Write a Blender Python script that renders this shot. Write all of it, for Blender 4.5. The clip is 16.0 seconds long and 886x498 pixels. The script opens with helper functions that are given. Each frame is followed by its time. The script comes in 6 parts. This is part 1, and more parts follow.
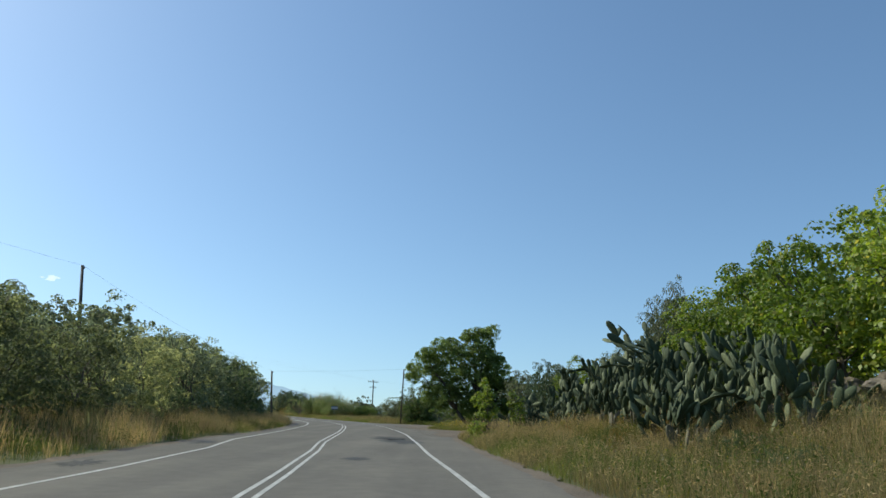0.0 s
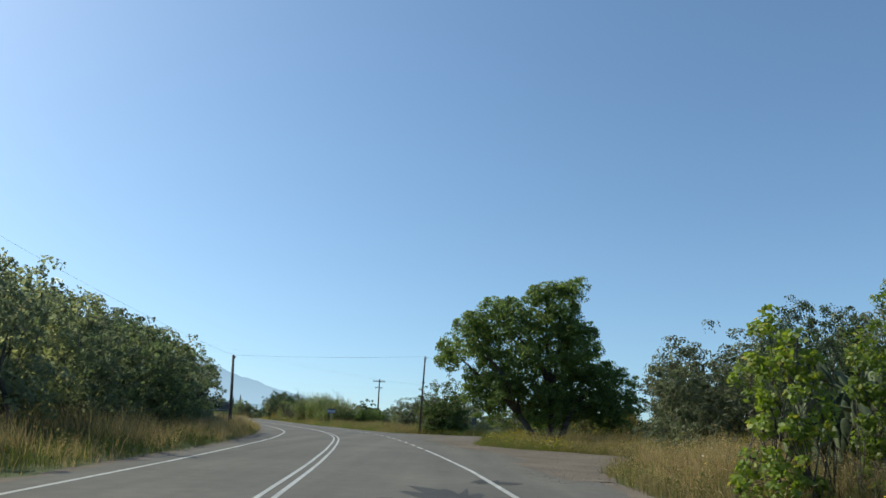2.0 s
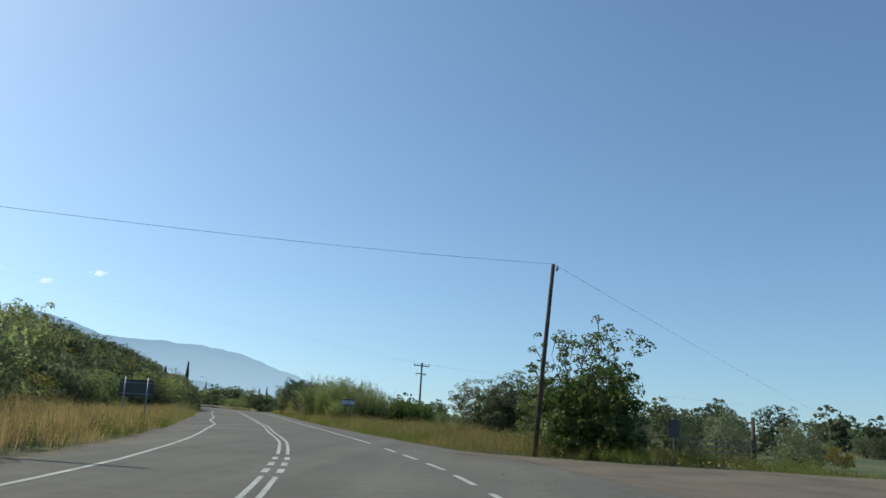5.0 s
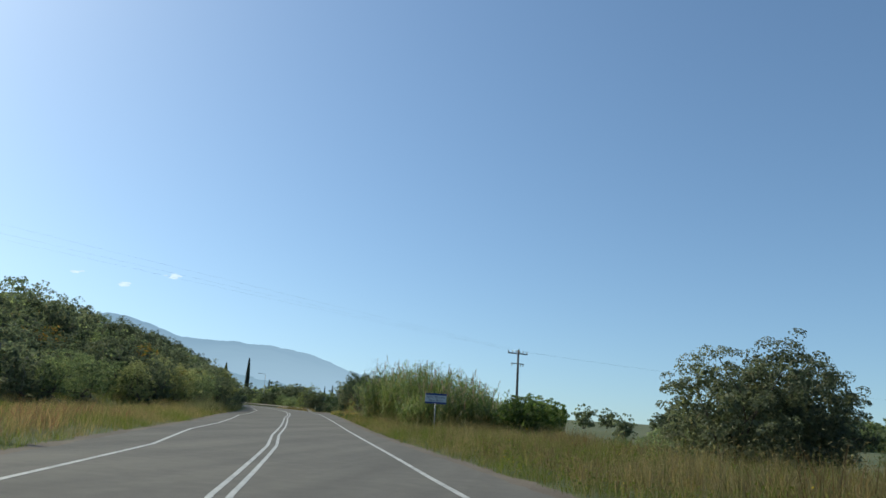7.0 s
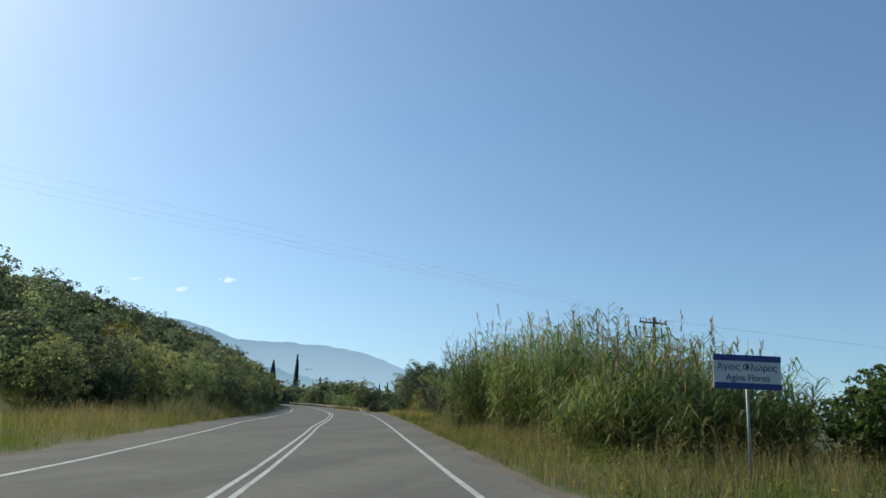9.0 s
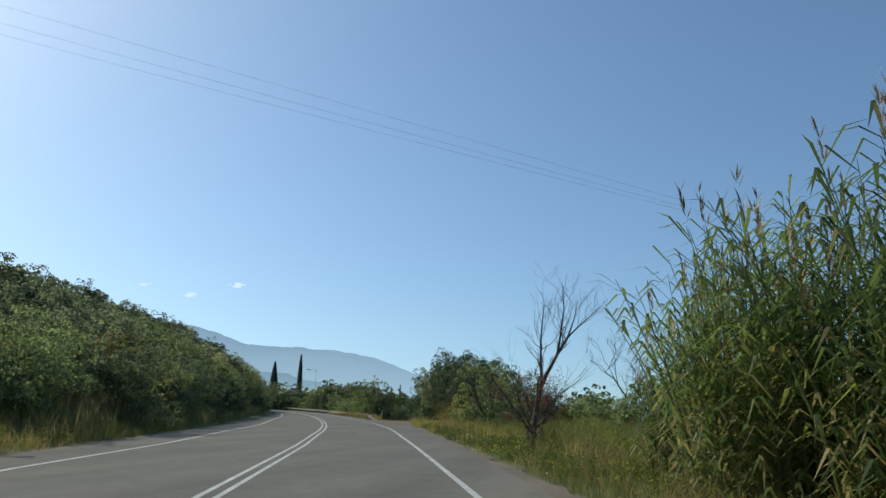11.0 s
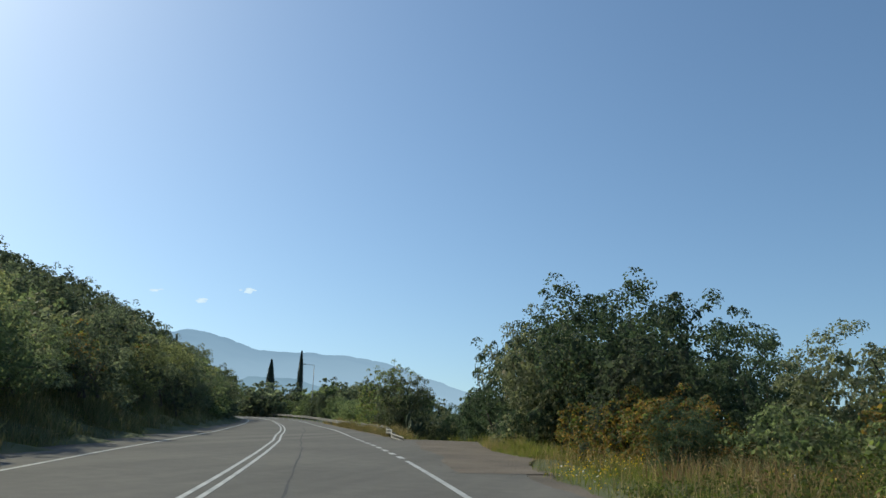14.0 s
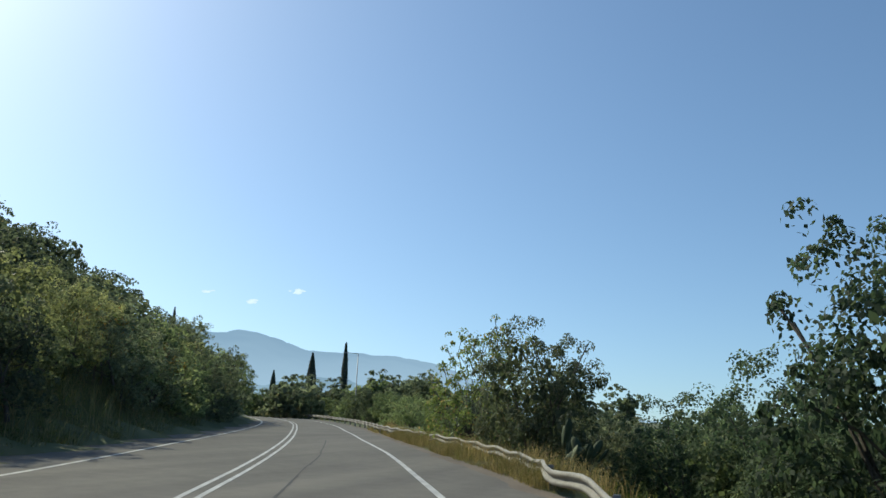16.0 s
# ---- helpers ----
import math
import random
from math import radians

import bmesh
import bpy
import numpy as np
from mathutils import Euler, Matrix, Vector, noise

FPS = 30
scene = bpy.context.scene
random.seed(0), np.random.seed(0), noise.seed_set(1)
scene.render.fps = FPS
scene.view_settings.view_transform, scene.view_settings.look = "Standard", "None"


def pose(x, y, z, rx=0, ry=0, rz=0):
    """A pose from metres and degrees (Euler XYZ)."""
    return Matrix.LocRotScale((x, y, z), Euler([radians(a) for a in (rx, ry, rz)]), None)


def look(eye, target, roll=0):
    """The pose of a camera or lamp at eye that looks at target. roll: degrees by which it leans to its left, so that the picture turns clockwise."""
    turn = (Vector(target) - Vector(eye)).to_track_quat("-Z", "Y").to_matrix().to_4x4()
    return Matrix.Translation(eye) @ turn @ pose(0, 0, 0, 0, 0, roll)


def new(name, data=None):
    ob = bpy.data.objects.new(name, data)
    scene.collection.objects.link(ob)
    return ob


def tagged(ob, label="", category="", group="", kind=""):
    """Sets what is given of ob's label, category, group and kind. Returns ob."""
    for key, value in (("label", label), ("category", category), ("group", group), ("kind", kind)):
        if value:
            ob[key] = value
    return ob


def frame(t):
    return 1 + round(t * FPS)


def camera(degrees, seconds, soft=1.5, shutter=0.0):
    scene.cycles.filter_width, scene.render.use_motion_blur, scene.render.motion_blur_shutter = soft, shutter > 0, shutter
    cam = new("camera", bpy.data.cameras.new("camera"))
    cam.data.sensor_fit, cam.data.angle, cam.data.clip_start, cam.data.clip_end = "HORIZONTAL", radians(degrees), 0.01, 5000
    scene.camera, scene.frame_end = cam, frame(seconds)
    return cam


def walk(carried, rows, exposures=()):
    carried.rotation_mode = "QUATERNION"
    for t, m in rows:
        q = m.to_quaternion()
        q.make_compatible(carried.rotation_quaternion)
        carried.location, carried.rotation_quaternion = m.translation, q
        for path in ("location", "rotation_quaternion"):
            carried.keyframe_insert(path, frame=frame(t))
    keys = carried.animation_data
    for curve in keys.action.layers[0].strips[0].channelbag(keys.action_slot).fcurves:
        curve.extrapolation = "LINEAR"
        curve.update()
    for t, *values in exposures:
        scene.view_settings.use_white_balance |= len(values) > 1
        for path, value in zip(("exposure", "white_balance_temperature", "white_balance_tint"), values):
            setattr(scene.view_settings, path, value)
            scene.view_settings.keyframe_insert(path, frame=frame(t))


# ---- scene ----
import collections

cam = camera(62.09, 16.0)
PATH = [
    (0.0, look((0.000, 0.000, 1.198), (0.000, 9.754, 3.401), 1.87)),
    (0.5, look((-0.665, 6.568, 1.204), (-0.712, 16.321, 3.411), 1.98)),
    (1.0, look((-1.332, 13.098, 1.197), (-1.392, 22.846, 3.426), 2.08)),
    (1.5, look((-2.003, 19.592, 1.195), (-2.059, 29.336, 3.442), 2.13)),
    (2.0, look((-2.623, 26.034, 1.204), (-2.688, 35.774, 3.472), 2.23)),
    (2.5, look((-3.182, 32.498, 1.204), (-3.245, 42.232, 3.493), 2.24)),
    (3.0, look((-3.740, 38.996, 1.199), (-3.800, 48.721, 3.526), 2.25)),
    (3.5, look((-4.286, 45.441, 1.207), (-4.359, 55.161, 3.553), 2.40)),
    (4.0, look((-4.928, 51.833, 1.194), (-5.088, 61.561, 3.507), 2.68)),
    (4.5, look((-5.679, 58.231, 1.203), (-5.999, 67.968, 3.462), 3.03)),
    (5.0, look((-6.525, 64.573, 1.197), (-7.104, 74.309, 3.405), 3.25)),
    (5.5, look((-7.588, 70.898, 1.200), (-8.387, 80.622, 3.393), 3.41)),
    (6.0, look((-8.844, 77.201, 1.200), (-9.855, 86.905, 3.390), 3.51)),
    (6.5, look((-10.281, 83.480, 1.200), (-11.505, 93.161, 3.385), 3.53)),
    (7.0, look((-11.898, 89.733, 1.220), (-13.350, 99.389, 3.379), 3.45)),
    (7.5, look((-13.597, 95.963, 1.202), (-15.263, 105.594, 3.316), 3.19)),
    (8.0, look((-15.455, 102.165, 1.203), (-17.301, 111.769, 3.290), 2.84)),
    (8.5, look((-17.417, 108.334, 1.164), (-19.388, 117.916, 3.239), 2.45)),
    (9.0, look((-19.389, 114.475, 1.191), (-21.492, 124.028, 3.269), 2.19)),
    (9.5, look((-21.377, 120.606, 1.201), (-23.533, 130.144, 3.290), 2.05)),
    (10.0, look((-23.380, 126.733, 1.200), (-25.553, 136.264, 3.304), 2.01)),
    (10.5, look((-25.398, 132.863, 1.203), (-27.581, 142.388, 3.323), 1.98)),
    (11.0, look((-27.432, 139.005, 1.210), (-29.657, 148.518, 3.343), 1.90)),
    (11.5, look((-29.475, 145.157, 1.200), (-31.722, 154.664, 3.338), 1.73)),
    (12.0, look((-31.554, 151.332, 1.184), (-33.800, 160.838, 3.328), 1.60)),
    (12.5, look((-33.608, 157.447, 1.189), (-35.864, 166.946, 3.351), 1.61)),
    (13.0, look((-35.642, 163.483, 1.190), (-37.904, 172.979, 3.361), 1.69)),
    (13.5, look((-37.730, 169.540, 1.199), (-39.992, 179.032, 3.389), 1.78)),
    (14.0, look((-39.908, 175.639, 1.182), (-42.282, 185.101, 3.384), 1.77)),
    (14.5, look((-42.299, 181.883, 1.207), (-44.839, 191.296, 3.428), 1.83)),
    (15.0, look((-44.818, 188.208, 1.211), (-47.541, 197.569, 3.436), 2.02)),
    (15.5, look((-47.432, 194.502, 1.224), (-50.300, 203.822, 3.441), 2.16)),
    (16.0, look((-50.076, 200.742, 1.206), (-53.064, 210.030, 3.399), 2.13)),
]
walk(cam, PATH, exposures=[(0.0, 0.41, 6550, -2), (2.5, 0.45, 6550, -2), (3.0, 0.57, 6550, -2), (3.5, 0.52, 6550, -2), (4.0, 0.58, 6550, -2), (4.5, 0.36, 6550, -2), (7.0, 0.26, 6550, -2), (8.5, 0.28, 6550, -2), (11.0, 0.17, 6550, -2), (13.5, 0.15, 6550, -2), (15.0, 0.17, 6550, -2), (15.5, 0.17, 6550, -2), (16.0, 0.31, 6550, -2)])

# ---------- light ----------
SUN_AZ = radians(70)      # to the left of +y
SUN_EL = radians(42)
world = bpy.data.worlds.new("world")
scene.world = world
world.use_nodes = True
wn, wl = world.node_tree.nodes, world.node_tree.links
sky = wn.new("ShaderNodeTexSky")
sky.sky_type = 'NISHITA'
sky.sun_disc = False
sky.sun_elevation = SUN_EL
sky.sun_rotation = -SUN_AZ
sky.air_density = 1.0
sky.dust_density = 1.3
sky.altitude = 200
sky.ozone_density = 4.7
wn["Background"].inputs["Strength"].default_value = 0.124
wl.new(sky.outputs[0], wn["Background"].inputs["Color"])
way_in, lift = wn.new("ShaderNodeTexCoord"), wn.new("ShaderNodeVectorMath")
lift.operation = 'MULTIPLY_ADD'
lift.inputs[1].default_value, lift.inputs[2].default_value = (1, 1, 0.95), (0, 0, 0.068)
wl.new(way_in.outputs["Generated"], lift.inputs[0])
wl.new(lift.outputs[0], sky.inputs["Vector"])
sun = new("sun", bpy.data.lights.new("sun", 'SUN'))
sun.data.energy = 3.25
sun.data.angle = radians(0.5)
sun.data.color = (1.0, 0.9, 0.73)
sun_way = Vector((-math.sin(SUN_AZ) * math.cos(SUN_EL), math.cos(SUN_AZ) * math.cos(SUN_EL), math.sin(SUN_EL)))
sun.matrix_world = look(sun_way * 300, (0, 0, 0))

# ---------- the line of the road ----------
AXIS = [(1.20, -11.82), (0.00, 0.00), (-1.22, 12.06), (-2.43, 23.97), (-3.47, 35.88), (-4.51, 47.75), (-5.87, 59.76),
        (-7.73, 71.66), (-10.22, 83.23), (-13.32, 94.97), (-16.78, 106.36), (-20.50, 117.91), (-24.18, 129.18),
        (-27.92, 140.48), (-31.80, 152.07), (-35.56, 163.24), (-39.55, 174.65), (-43.90, 185.93), (-48.49, 197.01),
        (-53.12, 208.01), (-57.75, 219.04)]


def make_axis():
    pts = [Vector(p) for p in AXIS]
    first = (pts[0] - pts[1]).normalized()
    pts = [pts[0] + first * d for d in (72, 60, 48, 36, 24, 12)] + pts
    head = math.atan2(-(pts[-1] - pts[-3]).x, (pts[-1] - pts[-3]).y)
    s = 0
    while s < 192:
        head += radians(1.4 if s < 36 else 2.4)
        pts.append(pts[-1] + Vector((-math.sin(head), math.cos(head))) * 12)
        s += 12
    dense = []
    for i in range(1, len(pts) - 2):
        a, b, c, d = pts[i - 1:i + 3]
        for k in range(12):
            u = k / 12
            dense.append(0.5 * (2 * b + (c - a) * u + (2 * a - 5 * b + 4 * c - d) * u * u + (3 * b - a - 3 * c + d) * u ** 3))
    return np.array([tuple(p) for p in dense])


AX = make_axis()
TAN = np.gradient(AX, axis=0)
TAN /= np.linalg.norm(TAN, axis=1)[:, None]
ARC = np.concatenate([[0], np.cumsum(np.linalg.norm(np.diff(AX, axis=0), axis=1))])
ARC -= ARC[np.argmin((AX ** 2).sum(1))]


def road_xy(s, l):
    """World x, y at s metres along the road and l metres to its right."""
    x, y = np.interp(s, ARC, AX[:, 0]), np.interp(s, ARC, AX[:, 1])
    tx, ty = np.interp(s, ARC, TAN[:, 0]), np.interp(s, ARC, TAN[:, 1])
    return x + l * ty, y - l * tx


def road_sl(x, y):
    """The nearest s and l of world points (arrays)."""
    x, y = np.atleast_1d(x).astype(float), np.atleast_1d(y).astype(float)
    s, l = np.empty(len(x)), np.empty(len(x))
    for i in range(0, len(x), 4000):
        dx, dy = x[i:i + 4000, None] - AX[None, ::3, 0], y[i:i + 4000, None] - AX[None, ::3, 1]
        k = np.argmin(dx * dx + dy * dy, axis=1) * 3
        tx, ty = TAN[k, 0], TAN[k, 1]
        ex, ey = x[i:i + 4000] - AX[k, 0], y[i:i + 4000] - AX[k, 1]
        s[i:i + 4000] = ARC[k] + ex * tx + ey * ty
        l[i:i + 4000] = ex * ty - ey * tx
    return s, l


def knots(text):
    a = np.array([[float(v) for v in w.split(":")] for w in text.split()])
    return lambda s: np.interp(s, a[:, 0], a[:, 1])


centre_at = knots("-60:-1.5 11:-1.53 15:-1.44 24:-1.36 31:-1.57 50:-1.54 58:-1.5 62:-1.43 70:-1.24 79:-1.12 84:-1.07 92:-1.08 101:-1.4 113:-1.42 120:-1.62 130:-1.66 144:-1.85 152:-2.02 166:-1.98 175:-2.06 190:-1.98 203:-2.0 212:-2.1 219:-2.4 223:-2.5 234:-2.86 250:-3.4 262:-3.7 420:-3.7")
left_at = knots("-60:-5 11:-4.93 16:-4.7 24:-4.6 31:-5.1 39:-5.0 57:-4.8 65:-4.6 72:-4.47 81:-4.18 91:-4.2 102:-4.36 111:-4.3 118:-4.75 122:-4.98 131:-4.95 145:-5.4 156:-5.92 165:-5.75 177:-6.0 188:-5.75 202:-5.95 215:-5.85 222:-5.85 233:-6.15 250:-6.2 420:-7.2")
right_at = knots("-60:1.9 11:1.94 17:2.07 24:2.17 31:2.32 45:2.42 59:2.26 70:2.33 76:2.5 82:2.6 90:2.35 101:2.04 105:1.92 111:1.82 120:1.7 130:1.6 145:1.6 155:1.64 176:1.64 190:1.9 202:1.86 209:1.63 216:1.25 224:0.88 231:0.6 241:0.0 256:-0.5 420:-0.6")
paved_right = knots("-60:3.5 12:3.55 20:3.85 28:4.05 40:4.6 46:5.6 49:7.8 51:10.2 57:10.4 60:8.6 61.5:6.9 66:5.5 70:6.9 74:8.2 76:12 79:20 85:22 88:10 91:5.0 98:3.9 104:3.5 110:3.2 120:2.75 130:2.6 150:2.8 168:3.0 182:3.2 187:3.7 196:3.8 200:4.5 203:5.4 207:5.2 210:5.6 214:6.2 216:7.0 217:4.2 218:3.1 221.5:2.55 226:2.35 230:1.95 240:1.4 254:0.9 420:0.9")
paved_left = knots("-60:-6.3 15:-6.4 24:-6.15 34:-6.2 40:-5.7 55:-5.6 77:-5.6 90:-5.5 105:-5.8 115:-6.1 135:-6.3 150:-7.0 170:-7.4 200:-7.4 235:-7.6 420:-8.5")

hill_start = knots("-80:10.5 60:10.5 85:12 105:22 125:22 150:12.9 170:9.0 190:8.8 300:8.8 420:14")
hill_slope = knots("-80:0.42 60:0.42 85:0.42 105:0.34 150:0.33 170:0.5 190:0.54 210:0.86 230:0.95 250:1.02 300:1.15 420:0.6")
hill_cap = knots("-80:6.5 60:6.5 85:9 105:17 150:17.4 170:18 190:16.5 210:8.6 230:12 250:13.6 270:12.8 300:12 420:9")
drop_at = knots("-80:0 195:0 210:0.42 420:0.42")
bank_at = knots("-80:2.2 22:2.4 40:1.6 52:0 420:0")


def rough(x, y, scale, seed=0.0):
    return np.array([noise.noise((a / scale, b / scale, seed)) for a, b in zip(np.atleast_1d(x), np.atleast_1d(y))])


def height_sl(s, l):
    s, l = np.asarray(s, float), np.asarray(l, float)
    left = np.clip((-l - hill_start(s)) * hill_slope(s), 0, None)
    cap = hill_cap(s)
    left = cap * (1 - np.exp(-left / np.maximum(cap, 0.1)))
    far = np.clip((-l - 140) / 200, 0, 1)
    z = left * (1 - far)
    pr = np.clip(paved_right(s), 2.5, 6) + 1.5
    z = z - np.clip((l - pr) * drop_at(s), 0, 3.2)
    z = z + bank_at(s) * np.clip((l - 8.0) / 5.5, 0, 1) * np.clip((60 - l) / 30, 0, 1)
    z = z - 0.5 * np.clip((l - 14) / 10, 0, 1) * np.clip((s - 60) / 20, 0, 1) * np.clip((200 - s) / 10, 0, 1)
    return z


def ground_z(x, y):
    s, l = road_sl(x, y)
    return height_sl(s, l)


def spot(s, l, dz=0.0):
    x, y = road_xy(s, l)
    return Vector((float(x), float(y), float(height_sl(s, l)) + dz))


# ---------- materials ----------
def node_material(name):
    m = bpy.data.materials.new(name)
    m.use_nodes = True
    nt = m.node_tree
    return m, nt.nodes, nt.links, nt.nodes["Principled BSDF"]


def ramp_node(n, stops):
    r = n.new("ShaderNodeValToRGB")
    while len(r.color_ramp.elements) < len(stops):
        r.color_ramp.elements.new(0.5)
    for e, (p, c) in zip(r.color_ramp.elements, stops):
        e.position, e.color = p, (*c, 1)
    return r


def surface(name, dark, light, scale=1.0, rough_=0.8, metal=0.0, fine=20.0, bump=0.2, third=None):
    """Two-scale mottled surface from two or three colours."""
    m, n, k, p = node_material(name)
    co = n.new("ShaderNodeTexCoord")
    a, b = n.new("ShaderNodeTexNoise"), n.new("ShaderNodeTexNoise")
    a.inputs["Scale"].default_value, b.inputs["Scale"].default_value = scale, scale * fine
    a.inputs["Detail"].default_value, b.inputs["Detail"].default_value = 6, 4
    for t in (a, b):
        k.new(co.outputs["Object"], t.inputs["Vector"])
    mix = n.new("ShaderNodeMath")
    mix.operation = 'MULTIPLY_ADD'
    mix.inputs[1].default_value = 0.4
    k.new(b.outputs["Fac"], mix.inputs[0])
    half = n.new("ShaderNodeMath")
    half.operation = 'MULTIPLY'
    half.inputs[1].default_value = 0.6
    k.new(a.outputs["Fac"], half.inputs[0])
    k.new(half.outputs[0], mix.inputs[2])
    stops = [(0.32, dark), (0.68, light)] if third is None else [(0.3, dark), (0.5, third), (0.7, light)]
    r = ramp_node(n, stops)
    k.new(mix.outputs[0], r.inputs[0])
    k.new(r.outputs[0], p.inputs["Base Color"])
    p.inputs["Roughness"].default_value, p.inputs["Metallic"].default_value = rough_, metal
    bu = n.new("ShaderNodeBump")
    bu.inputs["Strength"].default_value, bu.inputs["Distance"].default_value = bump, 0.02
    k.new(b.outputs["Fac"], bu.inputs["Height"])
    k.new(bu.outputs[0], p.inputs["Normal"])
    return m


def leaf_material(name, dark, light, odd=None, odd_share=0.0, glow=0.35, gloss=0.5):
    """Leaves: colour differs from leaf to leaf and from plant to plant; light shines through."""
    m, n, k, p = node_material(name)
    geo, info = n.new("ShaderNodeNewGeometry"), n.new("ShaderNodeObjectInfo")
    stops = [(0.0, dark), (1.0 - odd_share, light)]
    if odd:
        stops.append((min(1.0, 1.0 - odd_share + 0.02), odd))
    r = ramp_node(n, stops)
    k.new(geo.outputs["Random Per Island"], r.inputs[0])
    hsv = n.new("ShaderNodeHueSaturation")
    mr = n.new("ShaderNodeMapRange")
    mr.inputs["To Min"].default_value, mr.inputs["To Max"].default_value = 0.55, 1.45
    k.new(info.outputs["Random"], mr.inputs["Value"])
    k.new(mr.outputs[0], hsv.inputs["Value"])
    mh = n.new("ShaderNodeMapRange")
    mh.inputs["To Min"].default_value, mh.inputs["To Max"].default_value = 0.515, 0.485
    k.new(info.outputs["Random"], mh.inputs["Value"])
    k.new(mh.outputs[0], hsv.inputs["Hue"])
    k.new(r.outputs[0], hsv.inputs["Color"])
    k.new(hsv.outputs[0], p.inputs["Base Color"])
    p.inputs["Roughness"].default_value = gloss
    tr = n.new("ShaderNodeBsdfTranslucent")
    warm = n.new("ShaderNodeHueSaturation")
    warm.inputs["Hue"].default_value, warm.inputs["Saturation"].default_value, warm.inputs["Value"].default_value = 0.495, 1.12, 1.5
    k.new(hsv.outputs[0], warm.inputs["Color"])
    k.new(warm.outputs[0], tr.inputs["Color"])
    mx = n.new("ShaderNodeMixShader")
    mx.inputs[0].default_value = glow
    k.new(p.outputs[0], mx.inputs[1])
    k.new(tr.outputs[0], mx.inputs[2])
    k.new(mx.outputs[0], n["Material Output"].inputs["Surface"])
    return m


def glowing_haze_material(name, colour, darker, scale, foot=None, tall=1.0):
    """Far mountains that glow: kilometres of bright air painted in, thicker over the plain."""
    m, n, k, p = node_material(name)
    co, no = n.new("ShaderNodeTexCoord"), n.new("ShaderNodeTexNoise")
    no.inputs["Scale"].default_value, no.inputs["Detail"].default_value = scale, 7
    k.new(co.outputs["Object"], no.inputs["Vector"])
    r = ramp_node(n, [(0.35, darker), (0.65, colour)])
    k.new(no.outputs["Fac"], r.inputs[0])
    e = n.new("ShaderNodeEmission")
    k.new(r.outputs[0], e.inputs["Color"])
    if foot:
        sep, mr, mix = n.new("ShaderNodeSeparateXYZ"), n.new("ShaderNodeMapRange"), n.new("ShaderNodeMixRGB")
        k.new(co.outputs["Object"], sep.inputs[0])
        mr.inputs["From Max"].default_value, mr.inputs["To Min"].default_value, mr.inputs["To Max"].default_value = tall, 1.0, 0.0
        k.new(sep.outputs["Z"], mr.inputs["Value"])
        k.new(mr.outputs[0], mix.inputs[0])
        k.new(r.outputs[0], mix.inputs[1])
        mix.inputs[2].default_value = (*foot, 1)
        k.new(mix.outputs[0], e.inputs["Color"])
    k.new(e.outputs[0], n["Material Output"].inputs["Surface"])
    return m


def asphalt_material():
    """Old asphalt: fine stones, blotches, and long worn streaks along the lanes."""
    m, n, k, p = node_material("worn_asphalt")
    co, mp = n.new("ShaderNodeTexCoord"), n.new("ShaderNodeMapping")
    mp.inputs["Rotation"].default_value = (0, 0, radians(-14))
    mp.inputs["Scale"].default_value = (0.9, 0.035, 1)
    k.new(co.outputs["Object"], mp.inputs["Vector"])
    tex = []
    for scale, vec in ((1.0, mp.outputs[0]), (0.22, co.outputs["Object"]), (2.6, co.outputs["Object"]), (55.0, co.outputs["Object"])):
        t = n.new("ShaderNodeTexNoise")
        t.inputs["Scale"].default_value, t.inputs["Detail"].default_value = scale, 5
        k.new(vec, t.inputs["Vector"])
        tex.append(t)
    total = None
    for t, share in zip(tex, (0.34, 0.24, 0.2, 0.22)):
        a = n.new("ShaderNodeMath")
        a.operation = 'MULTIPLY_ADD'
        a.inputs[1].default_value = share
        k.new(t.outputs["Fac"], a.inputs[0])
        a.inputs[2].default_value = 0.0
        if total:
            k.new(total.outputs[0], a.inputs[2])
        total = a
    r = ramp_node(n, [(0.36, (0.086, 0.082, 0.076)), (0.5, (0.121, 0.115, 0.105)), (0.64, (0.168, 0.157, 0.138))])
    k.new(total.outputs[0], r.inputs[0])
    k.new(r.outputs[0], p.inputs["Base Color"])
    p.inputs["Roughness"].default_value = 0.92
    p.inputs["Specular IOR Level"].default_value = 0.25
    bu = n.new("ShaderNodeBump")
    bu.inputs["Strength"].default_value, bu.inputs["Distance"].default_value = 0.4, 0.01
    k.new(tex[3].outputs["Fac"], bu.inputs["Height"])
    k.new(bu.outputs[0], p.inputs["Normal"])
    return m


ASPHALT = asphalt_material()
DARK_ASPHALT = surface("fresh_asphalt", (0.024, 0.024, 0.025), (0.045, 0.045, 0.045), 1.5, 0.8, fine=40, bump=0.4)
PAINT = surface("road_paint", (0.22, 0.22, 0.21), (0.55, 0.55, 0.53), 1.6, 0.6, fine=18, bump=0.2)
GRAVEL = surface("gravel", (0.068, 0.055, 0.043), (0.168, 0.134, 0.103), 0.5, 0.95, fine=30, bump=0.9)
EARTH = surface("dry_earth_and_weeds", (0.035, 0.05, 0.016), (0.15, 0.135, 0.07), 0.06, 0.95, fine=22, bump=0.8, third=(0.07, 0.085, 0.028))
BARK = surface("bark", (0.05, 0.042, 0.034), (0.14, 0.12, 0.1), 4, 0.95, fine=8, bump=0.9)
DEADWOOD = surface("dead_wood", (0.035, 0.03, 0.026), (0.1, 0.088, 0.076), 5, 0.9, fine=8, bump=0.7)
TIMBER = surface("weathered_pole_timber", (0.05, 0.042, 0.036), (0.12, 0.1, 0.085), 3, 0.9, fine=12, bump=0.6)
